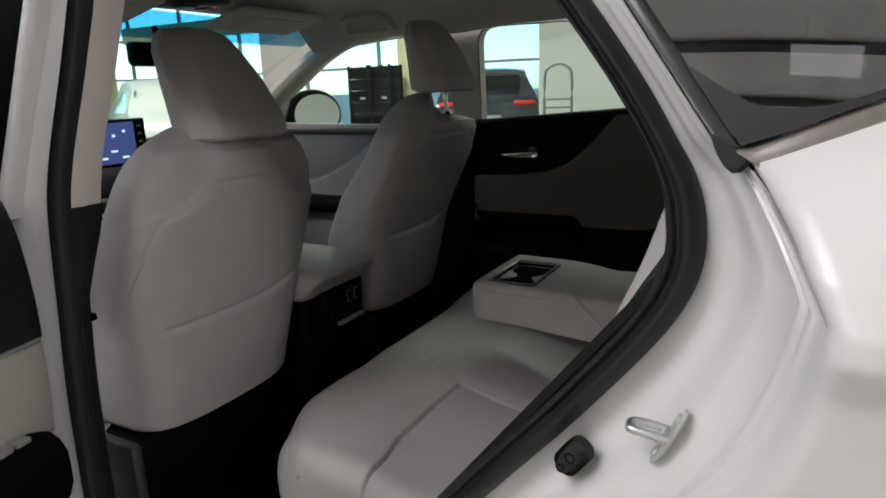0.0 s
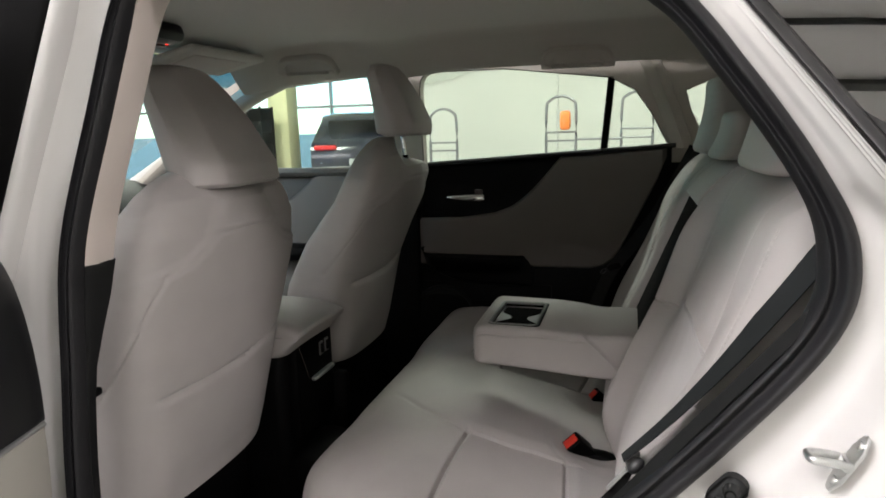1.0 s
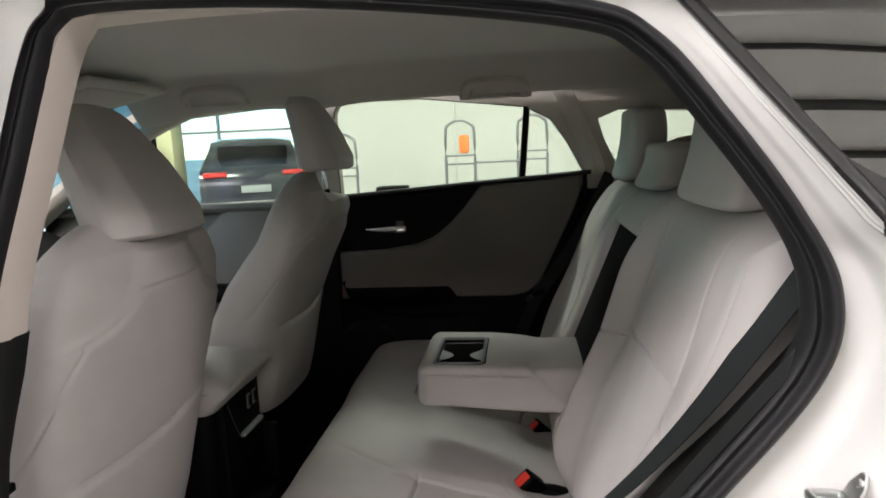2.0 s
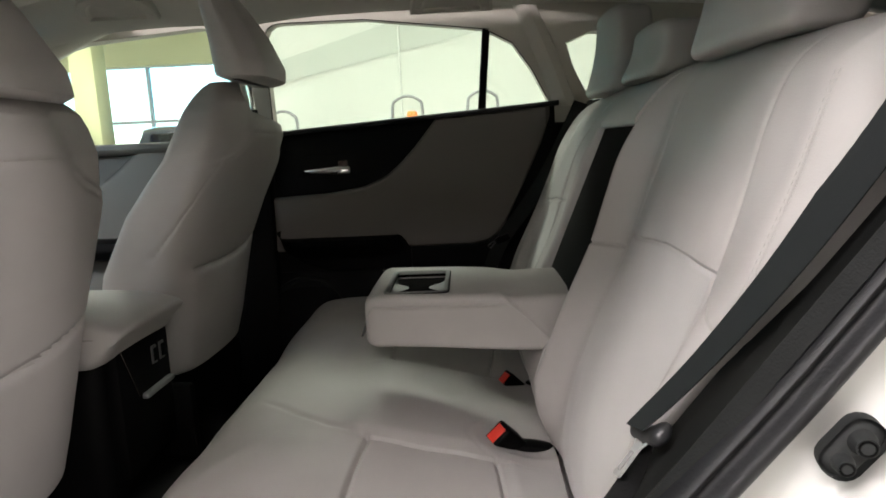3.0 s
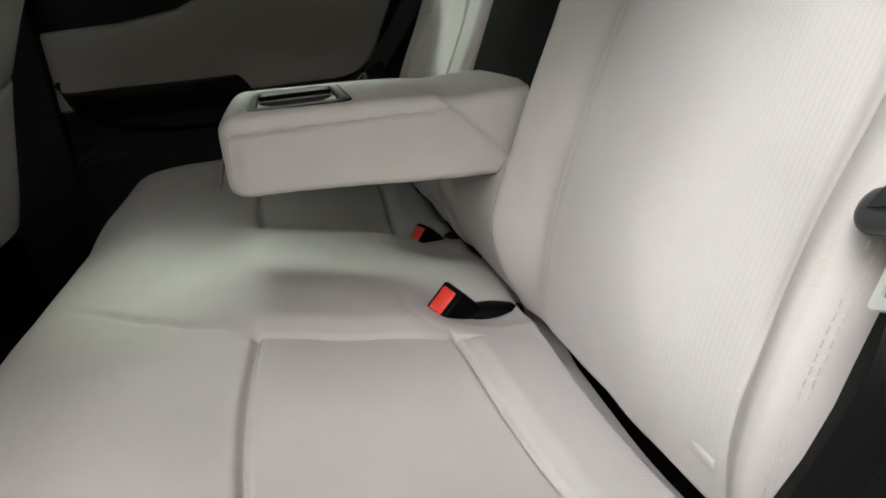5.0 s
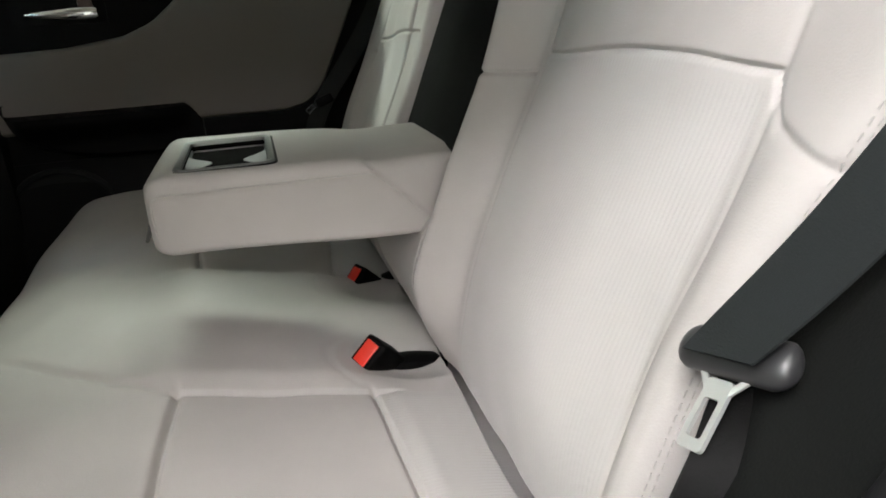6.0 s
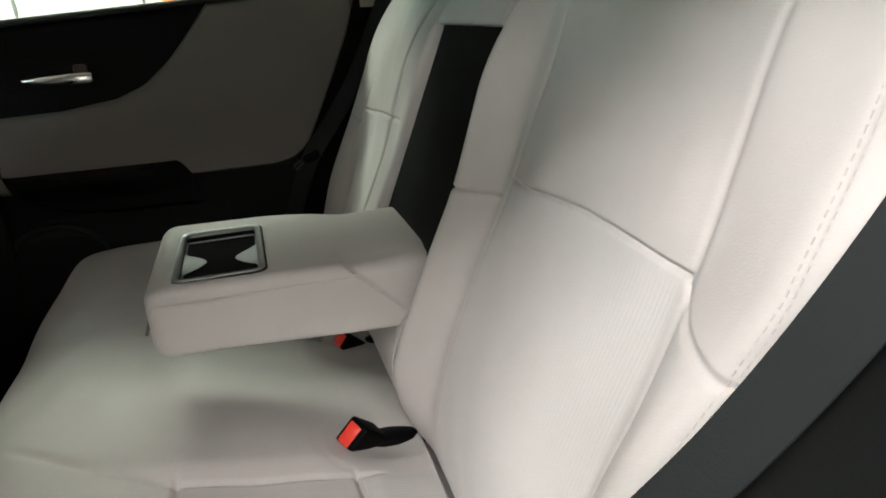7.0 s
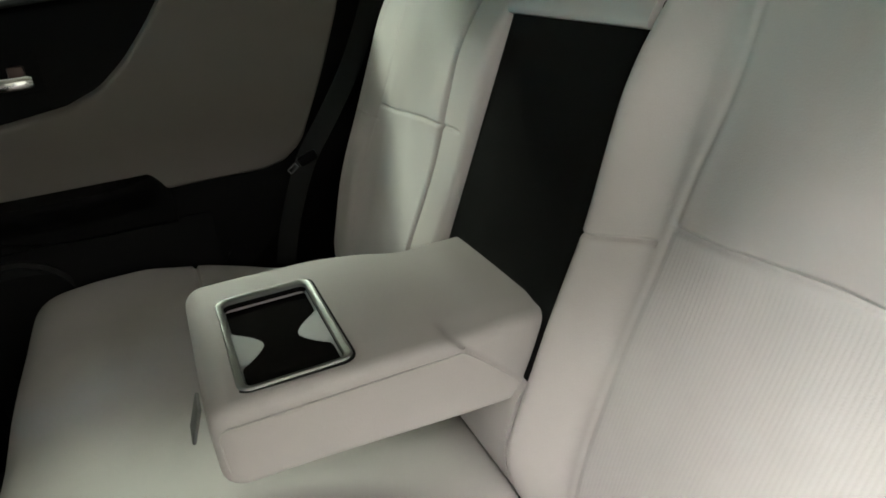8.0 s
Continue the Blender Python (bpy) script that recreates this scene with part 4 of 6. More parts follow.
for lo, hi in (((0.012, -0.09, 1.15), (0.09, -0.01, 1.50)), ((0.012, -0.09, 1.47), (0.80, -0.02, 1.53))):
    box(wf, lo, hi, 0.012)
box(wf, (-0.02, -0.10, 0.0), (0.03, -0.03, 0.46), 0.012, Matrix.Translation((0.98, 0, 1.16)) @ Euler((0, radians(-28), 0)).to_matrix().to_4x4())
dpart("window_frame", wf, BLACK, od, "black door window frame")
dg = bmesh.new()
box(dg, (0.02, -0.068, 1.15), (0.80, -0.064, 1.48))
dpart("window_pane", dg, PANE, od).visible_shadow = False

# near front door glass and the roof rails
NEARWIN = [(p[0], p[1]) for p in FRONTWIN]
tube("front_window_frame", [(p[0], -0.715 - 0.12 * (1.5 - p[1]), p[1]) for p in sharp_loop(NEARWIN, 4)], 0.014, BLACK, car, "black front window frame", closed=True)
pad("front_window_pane", np.linspace(-1.40, -0.72, 6), np.linspace(1.19, 1.48, 4), lambda u, v: (u, -0.715 - 0.12 * (1.5 - v), np.minimum(v, 1.19 + 0.30 * np.clip((u + 1.56) / 0.25, 0, 1))), lambda u, v: (u, -0.719 - 0.12 * (1.5 - v), np.minimum(v, 1.19 + 0.30 * np.clip((u + 1.56) / 0.25, 0, 1))), PANE, car, "clear front window pane").visible_shadow = False
tube("roof_rail", smooth_line([(-1.9, -0.78, 1.10), (-1.5, -0.755, 1.33), (-1.2, -0.72, 1.50), (-0.8, -0.70, 1.575), (-0.2, -0.69, 1.585), (0.3, -0.69, 1.555), (0.9, -0.66, 1.50), (1.4, -0.62, 1.40)], 5), 0.035, WHITE, car, "white roof rail", flat=0.9)
tube("roof_rail", smooth_line([(-1.9, 0.82, 1.10), (-1.5, 0.84, 1.33), (-1.2, 0.83, 1.50), (-0.8, 0.80, 1.575), (-0.2, 0.78, 1.585), (0.3, 0.77, 1.555), (0.9, 0.72, 1.50), (1.4, 0.66, 1.40)], 5), 0.035, WHITE, car, "white roof rail", flat=0.9)
part("tailgate", boxes(((1.40, -0.70, 0.45), (1.72, 0.74, 1.10), 0.06)), WHITE, car, "white tailgate")
# ---- front seats ----
LUMP_U, LUMP_Z = [0.0, 0.33, 0.365, 0.40, 0.47, 0.60, 0.80, 1.0], [1.42, 1.30, 1.20, 1.160, 1.135, 1.116, 1.102, 1.092]


def front_seat(name, cy, head_y, dx, dz, head_up, label, wide=1.0, cut=0.0, slim=0.0, lean=0.0, neck=0.40, head_x=0.0, upright=0.0, far_low=0.0):
    """A bucket seat seen from behind: domed back panel with map pocket, two shoulder lobes beside a lower neck, side bolsters, headrest on two posts, cushion and base."""
    seat = thing(name, label, "car seat", (-0.9 + dx, cy, 0.36), "front seats")
    zz = [0.655, 0.659, 0.668, 0.70, 0.76, 0.84, 0.92, 1.00, 1.06, 1.12, 1.165, 1.20, 1.228, 1.248, 1.262, 1.268]
    ww = [0.190, 0.199, 0.204, 0.208, 0.214, 0.222, 0.229, 0.234, 0.232, 0.224, 0.213, 0.197, 0.174, 0.145, 0.11, 0.06]
    fine = np.unique(np.r_[np.linspace(0.655, 0.67, 8), np.linspace(0.67, 1.18, 130), np.linspace(1.18, 1.268, 34)])
    rings = []
    K = 200
    ang = np.linspace(0, 2 * np.pi, K, endpoint=False)
    for z0 in fine:
        w = np.interp(z0, zz, ww) * wide + (wide - 1) * 0.15 * step(1.0, 1.15, z0) * step(1.25, 1.19, z0)
        w = w * (1 - slim * step(1.02, 0.85, z0))
        xb = np.interp(z0, [0.655, 0.70, 0.89, 1.10, 1.16, 1.22, 1.268], [-0.690, -0.682, -0.640, -0.588, -0.577, -0.580, -0.615])
        xb = xb - lean * np.interp(z0, [0.69, 0.89, 1.0, 1.15], [0.046, 0.050, 0.035, 0.0])
        front = np.interp(z0, [0.655, 0.70, 0.80, 0.88, 1.0, 1.06, 1.11, 1.16, 1.22, 1.268], [-0.95, -0.945, -0.930, -0.905, -0.830, -0.780, -0.738, -0.715, -0.690, -0.665])
        dep = xb - front
        ca, sa = np.cos(ang), np.sin(ang)
        px = np.sign(ca) * np.abs(ca) ** (2 / 5.2) * dep / 2
        py = np.sign(sa) * np.abs(sa) ** (2 / 4.6) * w
        # the rear face is crowned, the front hollow
        back = ca > 0
        u = py / w
        au = np.abs(u)
        px = np.where(back, px - 0.012 * u ** 2, px + 0.03 * (1 - u ** 2))
        # map pocket: a slit with a slightly loose lip that ends short of the outer side
        pocket = 0.884 + 0.026 * np.clip(u, -1, 1) ** 2 + 0.014 * u - 0.006 * step(-0.5, -0.82, u)
        g = dip(z0 - pocket, 0.0032, 0.0075) * step(0.80, 0.74, np.where(u < 0, au, 0))
        lip = 0.0045 * step(0.0, 0.016, pocket - z0) * step(0.90, 0.74, au) * step(0.66, 0.72, z0)
        # shoulder lobes, set back behind a crease that runs down beside the neck and out to the side
        lump = np.interp(au, LUMP_U, LUMP_Z)
        slope = (np.interp(au + 0.01, LUMP_U, LUMP_Z) - np.interp(au - 0.01, LUMP_U, LUMP_Z)) / (0.02 * w)
        d = (z0 - lump) / np.sqrt(1 + slope ** 2)
        g = g + dip(d, 0.005, 0.0045) * step(1.0, 0.85, au) + 0.008 * step(0.0, 0.018, d)
        g = g + dip(z0 - 1.156 - 0.008 * u * u, 0.004, 0.0030) * step(0.42, 0.36, au)
        # seam that leaves the shoulder and slants forward down the side
        run = np.abs(py) - 0.80 * w + np.maximum(0, dep / 2 - px - 0.012)
        seam = np.interp(z0, [0.66, 0.823, 0.915, 1.0, 1.066, 1.10], [0.20, 0.165, 0.118, 0.070, 0.030, 0.004])
        cut_in = dip(run - seam, 0.0044, 0.0036) * step(1.112, 1.098, z0)
        px = np.where(back, px - g + lip, px) - cut_in * (au < 0.93)
        py = py - np.sign(py) * cut_in * (au >= 0.93)
        xc = xb - dep / 2
        # the neck between the lobes lies lower
        low = np.maximum(step(0.46, 0.30, au), far_low * step(0.0, 0.2, u)) * step(1.17, 1.21, z0)
        zr = z0 - low * neck * (z0 - 1.165)
        rings.append([(xc + a + dx, cy + b, c + dz) for a, b, c in zip(px, py, zr)])
    loft("backrest", rings, VINYL, seat)
    # headrest: leans forward, broad foot and narrow crown, with flat cheeks beside the rear face
    hz = np.unique(np.r_[np.linspace(0, 0.03, 9), np.linspace(0.03, 0.17, 20), np.linspace(0.17, 0.219, 16)])
    rings = []
    for h in hz:
        w = np.interp(h, [0, 0.006, 0.012, 0.04, 0.11, 0.17, 0.195, 0.208, 0.215, 0.219], [0.120, 0.129, 0.130, 0.130, 0.122, 0.107, 0.093, 0.078, 0.062, 0.035])
        xb = np.interp(h, [0, 0.006, 0.04, 0.12, 0.19, 0.212, 0.219], [-0.572, -0.562, -0.567, -0.615, -0.668, -0.688, -0.705])
        xf = np.interp(h, [0, 0.012, 0.10, 0.19, 0.219], [-0.645, -0.672, -0.700, -0.738, -0.728])
        ca, sa = np.cos(ang), np.sin(ang)
        px = np.sign(ca) * np.abs(ca) ** (2 / 4.6) * (xb - xf) / 2
        py = np.sign(sa) * np.abs(sa) ** (2 / 4.2) * w
        u = py / w
        px = np.where(ca > 0, px - 0.010 * u ** 2 - 0.016 * step(0.62, 0.92, np.abs(u)), px)
        rings.append([((xb + xf) / 2 + a + dx + head_x + upright * h / 0.219, head_y + b, 1.222 + cut + h * (0.217 - cut) / 0.219 + dz + head_up) for a, b in zip(px, py)])
    loft("headrest", rings, VINYL, seat)
    for s in (-0.05, 0.05):
        tube("headrest_post", [(-0.625 + dx, head_y + s, 1.18 + dz), (-0.635 + dx, head_y + s, 1.25 + dz + head_up)], 0.006, CHROME, seat, "chrome headrest post")
        tube("post_collar", [(-0.625 + dx, head_y + s, 1.18 + dz), (-0.627 + dx, head_y + s, 1.213 + dz)], 0.0085, BLACK, seat)
    cu = bmesh.new()
    box(cu, (-1.25 + dx, cy - 0.25, 0.50 + dz), (-0.86 + dx, cy + 0.25, 0.66 + dz), 0.06, None, 4)
    part("cushion", cu, VINYL, seat)
    part("seat_base", boxes(((-1.15 + dx, cy - 0.21, 0.40 + dz), (-0.76 + dx, cy + 0.21, 0.64 + dz), 0.03)), BLACK, seat, "black plastic seat base")
    for s in (-0.17, 0.17):
        part("seat_rail", boxes(((-1.25 + dx, cy + s - 0.02, 0.33), (-0.80 + dx, cy + s + 0.02, 0.42 + dz), 0.006)), BLACK, seat)
    part("recliner_cover", boxes(((-0.84 + dx, cy - 0.262, 0.50 + dz), (-0.70 + dx, cy - 0.235, 0.665 + dz), 0.012)), SEATGREY if cy < 0 else BLACK, seat, "dark recliner cover")
    settle(seat)
    return seat


front_seat("driver_seat", -0.338, -0.318, 0.0, 0.0, 0.010, "pale grey vinyl front seat with its headrest lowered", 1.045, neck=0.16)
front_seat("passenger_seat", 0.360, 0.372, 0.090, 0.038, 0.024, "pale grey vinyl front seat with its headrest raised on chrome posts", 1.06, 0.022, 0.055, 1.0, 0.60, 0.012, 0.045, 1.0)

# ---- centre console ----
con = thing("centre_console", "black centre console with a padded pale grey armrest lid", "console", (-0.9, 0, 0.40))
LID = [(-1.04, 0.812), (-1.04, 0.903), (-0.90, 0.907), (-0.76, 0.907), (-0.68, 0.902), (-0.635, 0.894), (-0.614, 0.886), (-0.607, 0.879), (-0.610, 0.870), (-0.628, 0.850), (-0.642, 0.832), (-0.660, 0.820), (-0.70, 0.813), (-0.86, 0.812)]
lid_line = smooth_line(LID, 4, closed=True)
mid_x, mid_z = -0.80, 0.862
rings = []
for t in spread(25, -1, 1, 0.9):
    # the ends draw in, so that the pad is rounded along its sides
    k = math.sqrt(max(0.0, 1 - (max(0.0, abs(t) - 0.78) / 0.22) ** 2))
    rings.append([(mid_x + (p[0] - mid_x) * (0.965 + 0.035 * k), -0.012 + 0.122 * t, mid_z + (p[1] - mid_z) * (0.50 + 0.50 * k) - 0.004 * t * t) for p in lid_line])
lid = loft("armrest_lid", rings, VINYL, con, "padded pale grey armrest lid")
tube("lid_seam", smooth_line([(-0.618, -0.1255, 0.868), (-0.66, -0.1335, 0.868), (-0.8, -0.1342, 0.868), (-1.0, -0.1335, 0.868)], 4), 0.0014, SEAMSHADE, lid)
cb = bmesh.new()
box(cb, (-1.35, -0.11, 0.40), (-0.668, 0.10, 0.822), 0.030, None, 4)
part("console_body", cb, BLACK, con)
cp = part("rear_panel", boxes(((-0.672, -0.088, 0.60), (-0.645, 0.100, 0.836), 0.008)), BLACK, con)
part("panel_edge", boxes(((-0.648, -0.02, 0.722), (-0.634, 0.088, 0.732), 0.003)), SILVER, cp, "silver edge strip")
for yy in (0.035, 0.065):
    part("charge_port", boxes(((-0.646, yy - 0.009, 0.772), (-0.642, yy + 0.009, 0.806), 0.001)), LOOP, cp)
    part("port_socket", boxes(((-0.643, yy - 0.005, 0.777), (-0.640, yy + 0.005, 0.801), 0.0)), BLACK, cp)
tube("panel_trim", smooth_line([(-0.6445, -0.083, 0.842), (-0.6435, -0.076, 0.825), (-0.643, -0.058, 0.785), (-0.643, -0.036, 0.734)], 5), 0.0014, SATIN, cp, "thin satin trim line", sides=8)
part("console_foot", boxes(((-0.70, -0.10, 0.40), (-0.60, 0.10, 0.56), 0.03)), BLACK, con)
settle(con)

# ---- rear bench ----
bench = thing("rear_bench_seat", "pale grey vinyl rear bench with its centre armrest folded down", "car seat", (0.0, 0.02, 0.40))
CY = 0.025


def bench_profile(s):
    """Top line of the bench: s from the floor side of the nose (0) over the nose to the seatback (1)."""
    xs = np.interp(s, [0, 0.06, 0.12, 0.17, 0.22, 0.27, 0.33, 0.40, 0.60, 0.80, 0.92, 1.0], [-0.455, -0.482, -0.499, -0.501, -0.490, -0.465, -0.430, -0.385, -0.225, -0.05, 0.06, 0.13])
    zs_ = np.interp(s, [0, 0.06, 0.12, 0.17, 0.22, 0.27, 0.33, 0.40, 0.60, 0.80, 0.92, 1.0], [0.47, 0.55, 0.615, 0.650, 0.684, 0.704, 0.714, 0.717, 0.706, 0.668, 0.640, 0.628])
    return xs, zs_


S = np.linspace(0, 1, 400)
px_, pz_ = bench_profile(S)
ker = np.hanning(41) / np.hanning(41).sum()
px_ = np.convolve(np.pad(px_, 20, mode="edge"), ker, "valid")
pz_ = np.convolve(np.pad(pz_, 20, mode="edge"), ker, "valid")


def bench_top(u, v):
    """u across the car, v along the profile."""
    xx, zz = np.interp(v, S, px_), np.interp(v, S, pz_)
    a = np.abs(u - CY)
    end = np.minimum(u + 0.535, 0.712 - u)
    # seating hollows to both sides and the raised middle place
    hollow = 0.014 * np.exp(-((a - 0.36) / 0.13) ** 2) * step(-0.33, -0.20, xx)
    middle = 0.011 * step(0.195, 0.15, a) * step(-0.3, -0.2, xx)
    on = step(-0.30, -0.24, xx)
    seam_line = -0.2175 - 0.009 * np.sin(np.pi * np.clip((a - 0.19) / 0.28, 0, 1)) + 0.012 * np.clip((a - 0.43) / 0.08, 0, 1)
    g = dip(xx - seam_line, 0.0038, 0.0075) * step(0.165, 0.195, a)
    g = g + dip(a - 0.184, 0.0032, 0.0045) * step(-0.235, -0.21, xx) * step(0.03, -0.01, xx)
    g = g + dip(a - 0.184 - 0.63 * (xx + 0.22), 0.008, 0.0042) * step(-0.215, -0.25, xx) * step(-0.44, -0.36, xx) * (u < CY)
    rear_line = -0.016 + 0.03 * np.clip((a - 0.18) / 0.36, 0, 1)
    g = g + dip(xx - rear_line, 0.0034, 0.0070) * step(0.17, 0.19, a)
    puff = 0.006 * step(0.0, 0.03, xx - rear_line) * step(0.16, 0.20, a) * step(0.12, 0.06, xx)
    front_puff = 0.005 * np.exp(-((xx + 0.30) / 0.06) ** 2) * step(0.16, 0.22, a)
    # dimple for the buckles
    well = 0.020 * np.exp(-((xx - 0.035) / 0.055) ** 2 - ((a - 0.115) / 0.045) ** 2)
    drop = rnd(end, 0.045) - 0.016 * step(0.22, 0.46, u) * step(-0.02, -0.2, xx)
    fold = np.sqrt((xx - 0.005) ** 2 + (a - 0.118) ** 2)
    g = g + dip(fold - 0.062, 0.005, 0.0012) * step(0.005, -0.04, xx)
    zz = zz - hollow + middle - g + puff + front_puff - well - drop + wob(xx, u) - 0.035 * step(0.086, 0.096, xx)
    near = u < 0
    xx = xx + np.where(near, 0.05, 0.03) * rnd(end, 0.06) / 0.06 * step(-0.35, -0.49, xx) + np.where(near, 0.078 * step(0.34, 0.56, a), 0.0) * step(-0.3, -0.49, xx)
    return xx, u, zz


def bench_mat(u, v):
    xx = np.interp(v, S, px_)
    return 1 if abs(u - CY) > 0.184 and xx > -0.016 + 0.03 * min(1, max(0, (abs(u - CY) - 0.18) / 0.36)) else 0


pad("seat_cushion", np.unique(np.r_[spread(400, -0.535, 0.712, 0.4), [CY + q * (0.184 + d) for q in (-1, 1) for d in np.linspace(-0.009, 0.009, 15)]]), np.r_[np.linspace(0, 0.35, 40), np.linspace(0.355, 0.455, 22), np.linspace(0.457, 0.63, 130), np.linspace(0.636, 0.80, 30), np.linspace(0.803, 0.89, 62), np.linspace(0.895, 1, 30)], bench_top, lambda u, v: (np.interp(v, S, px_) * 0.9 + 0.02, u * 0.98, 0.44 + 0 * v), [VINYL, RIBBED], bench, "", bench_mat)

# backrests: y ranges either side of the armrest bay
BAY0, BAY1, BAYTOP, CYB = -0.099, 0.148, 1.168, 0.0


def back_x(y, z):
    """Depth of the backrest face without its edges."""
    base = sum(np.interp(z + d, [0.58, 0.63, 0.68, 0.74, 0.80, 0.86, 0.93, 1.0, 1.1, 1.17, 1.22, 1.27], [0.118, 0.095, 0.084, 0.088, 0.105, 0.129, 0.159, 0.188, 0.222, 0.243, 0.262, 0.30]) for d in np.linspace(-0.03, 0.03, 9)) / 9
    a = np.abs(y - CYB)
    bolster = np.where(y < 0, 0.023 * step(0.472, 0.532, a) * (1 - 0.9 * step(0.538, 0.59, a)), 0.020 * step(0.44, 0.52, a)) * step(1.14, 0.84, z) * step(0.62, 0.74, z)
    inner = 0.050 * step(0.170, 0.10, np.abs(y - 0.0225) - 0.015) * step(1.30, 1.1, z) * step(0.60, 0.78, z)
    inner = np.where(y > 0.06, (0.050 - 0.013 * step(0.25, 0.45, y)) * step(1.30, 1.1, z) * step(0.60, 0.78, z), inner)
    crown = (y < 0) * 0.012 * np.exp(-((a - 0.34) / 0.10) ** 2) * np.exp(-((z - 0.82) / 0.14) ** 2)
    return base - bolster - inner - crown


def back_front(lo, hi, lo_r=0.02, hi_r=0.02, taper=False):
    def fn(u, v):
        y, z = u, v
        a = np.abs(y - CYB)
        xx = back_x(y, z)
        seam = np.where(y < 0, 1.011 + 0.011 * step(0.17, 0.34, a) - 0.007 * step(0.38, 0.48, a), 1.029 - 0.018 * step(0.24, 0.46, a))
        g = dip(z - seam, 0.0026, 0.0038) * step(0.168, 0.176, a) * step(0.482, 0.472, a)
        g = g + dip(z - 0.992, 0.0024, 0.0040) * (a < 0.160) * (y < 0) + dip(z - 0.988, 0.0030, 0.0020) * (a > 0.476) * (a < 0.575) * (y > 0)
        pan = 0.171 + 0.014 * step(1.0, 1.15, z)
        g = g + dip(a - pan, 0.004, 0.0022 - 0.0008 * (z < 1.01)) * step(0.66, 0.75, z) * (y < 0)
        out = np.interp(z, [0.73, 0.866, 0.915, 1.02, 1.08], [0.478, 0.493, 0.496, 0.480, 0.478])
        g = g + dip(a - out, 0.004, 0.0022 - 0.0004 * (z < 1.01)) * step(0.66, 0.70, z)
        low = np.interp(a, [0.476, 0.484, 0.50, 0.55, 0.60], [1.014, 1.000, 0.988, 0.975, 0.966])
        g = g + dip(z - low, 0.0042, 0.0030) * step(0.474, 0.480, a) * (y < 0)
        g = g + dip(a - 0.5582, 0.003, 0.0012) * step(1.2, 1.15, z)
        puff = 0.006 * np.exp(-((z - 1.050) / 0.05) ** 2) * step(0.19, 0.24, a) * step(0.48, 0.43, a)
        fall = np.maximum(rnd(y - lo, lo_r), rnd(hi - y, hi_r))
        top = 1.262 - 0.012 * step(0.3, 0.55, a)
        fall = np.maximum(fall, rnd(top - z, 0.05))
        fall = np.maximum(fall, rnd(z - 0.632, 0.028))
        slim = np.interp(z, [0.70, 0.87, 1.03], [0.60, 0.64, 1.0])
        yy = np.where(y < -0.475, -0.475 + (y + 0.475) * slim, y) if not taper else lo + (y - lo) * (1 - 0.20 * step(1.02, 0.72, z))
        return xx + g - puff + fall + wob(y, z), yy, np.minimum(z, top)

    return fn


def back_rear(u, v):
    return np.interp(v, [0.585, 1.262], [0.20, 0.40]), u, np.minimum(v, 1.238)


def back_near_rear(u, v):
    slim = np.interp(v, [0.70, 0.87, 1.03], [0.60, 0.64, 1.0])
    return back_rear(u, v)[0], np.where(u < -0.475, -0.475 + (u + 0.475) * slim, u), back_rear(u, v)[2]


def back_mat(u, v):
    a = abs(u - CYB)
    return 1 if 0.172 < a < 0.475 and 0.62 < v < 1.011 + 0.011 * step(0.17, 0.34, a) - 0.007 * step(0.38, 0.48, a) and not 0 < u < 0.22 else 0


VZ = np.r_[np.linspace(0.632, 0.66, 12), np.linspace(0.664, 0.955, 130), np.linspace(0.9565, 1.035, 76), np.linspace(1.037, 1.20, 76), np.linspace(1.203, 1.262, 18)]
pad("backrest", spread(290, -0.592, BAY0, 0.5), VZ, back_front(-0.592, BAY0, 0.050, 0.016), back_near_rear, [VINYL, RIBBED], bench, "", back_mat)
pad("backrest", spread(190, 0.223, 0.620, 0.5), VZ, back_front(0.223, 0.620, 0.008, 0.045, True), lambda u, v: (back_rear(u, v)[0], 0.223 + (u - 0.223) * (1 - 0.20 * step(1.02, 0.72, v)), back_rear(u, v)[2]), [VINYL, RIBBED], bench, "", back_mat)
pad("backrest", spread(24, BAY1, 0.217, 0.7), VZ, back_front(BAY1, 0.217, 0.012, 0.006), back_rear, VINYL, bench, "narrow backrest strip beside the armrest bay")
pad("bay_header", spread(50, BAY0 + 0.001, BAY1 - 0.001, 0.3), np.r_[np.linspace(BAYTOP, 1.19, 8), np.linspace(1.195, 1.262, 22)],
    lambda u, v: (back_x(u, v) + np.maximum(rnd(v - BAYTOP, 0.015), rnd(1.262 - v, 0.05)), u, v), back_rear, VINYL, bench)
# dark felt lining of the bay
bay = bmesh.new()
for lo, hi in (((0.215, BAY0, 0.80), (0.235, BAY1, 1.20)),):
    box(bay, lo, hi, 0.004, Matrix.Translation((-0.060, 0, 0.0)) @ Matrix.Translation((0.24, 0, 1.0)) @ Euler((0, radians(22), 0)).to_matrix().to_4x4() @ Matrix.Translation((-0.24, 0, -1.0)))
part("bay_lining", bay, FELT, bench, "black felt lining of the armrest bay")
# lower middle lobe under the armrest
pad("lower_lobe", spread(60, BAY0 + 0.001, BAY1 - 0.001, 0.3), np.r_[np.linspace(0.632, 0.80, 50), np.linspace(0.803, 0.84, 12)],
    lambda u, v: (back_x(u, v) + 0.006 + np.maximum(rnd(0.84 - v, 0.03), rnd(v - 0.632, 0.028)), u, v), lambda u, v: (0.27 + 0 * u, u, v), VINYL, bench)

# armrest, folded down
arm = new("folding_armrest")
arm.parent = bench
AX0, AX1, AY0, AY1 = -0.222, 0.16, -0.090, 0.170


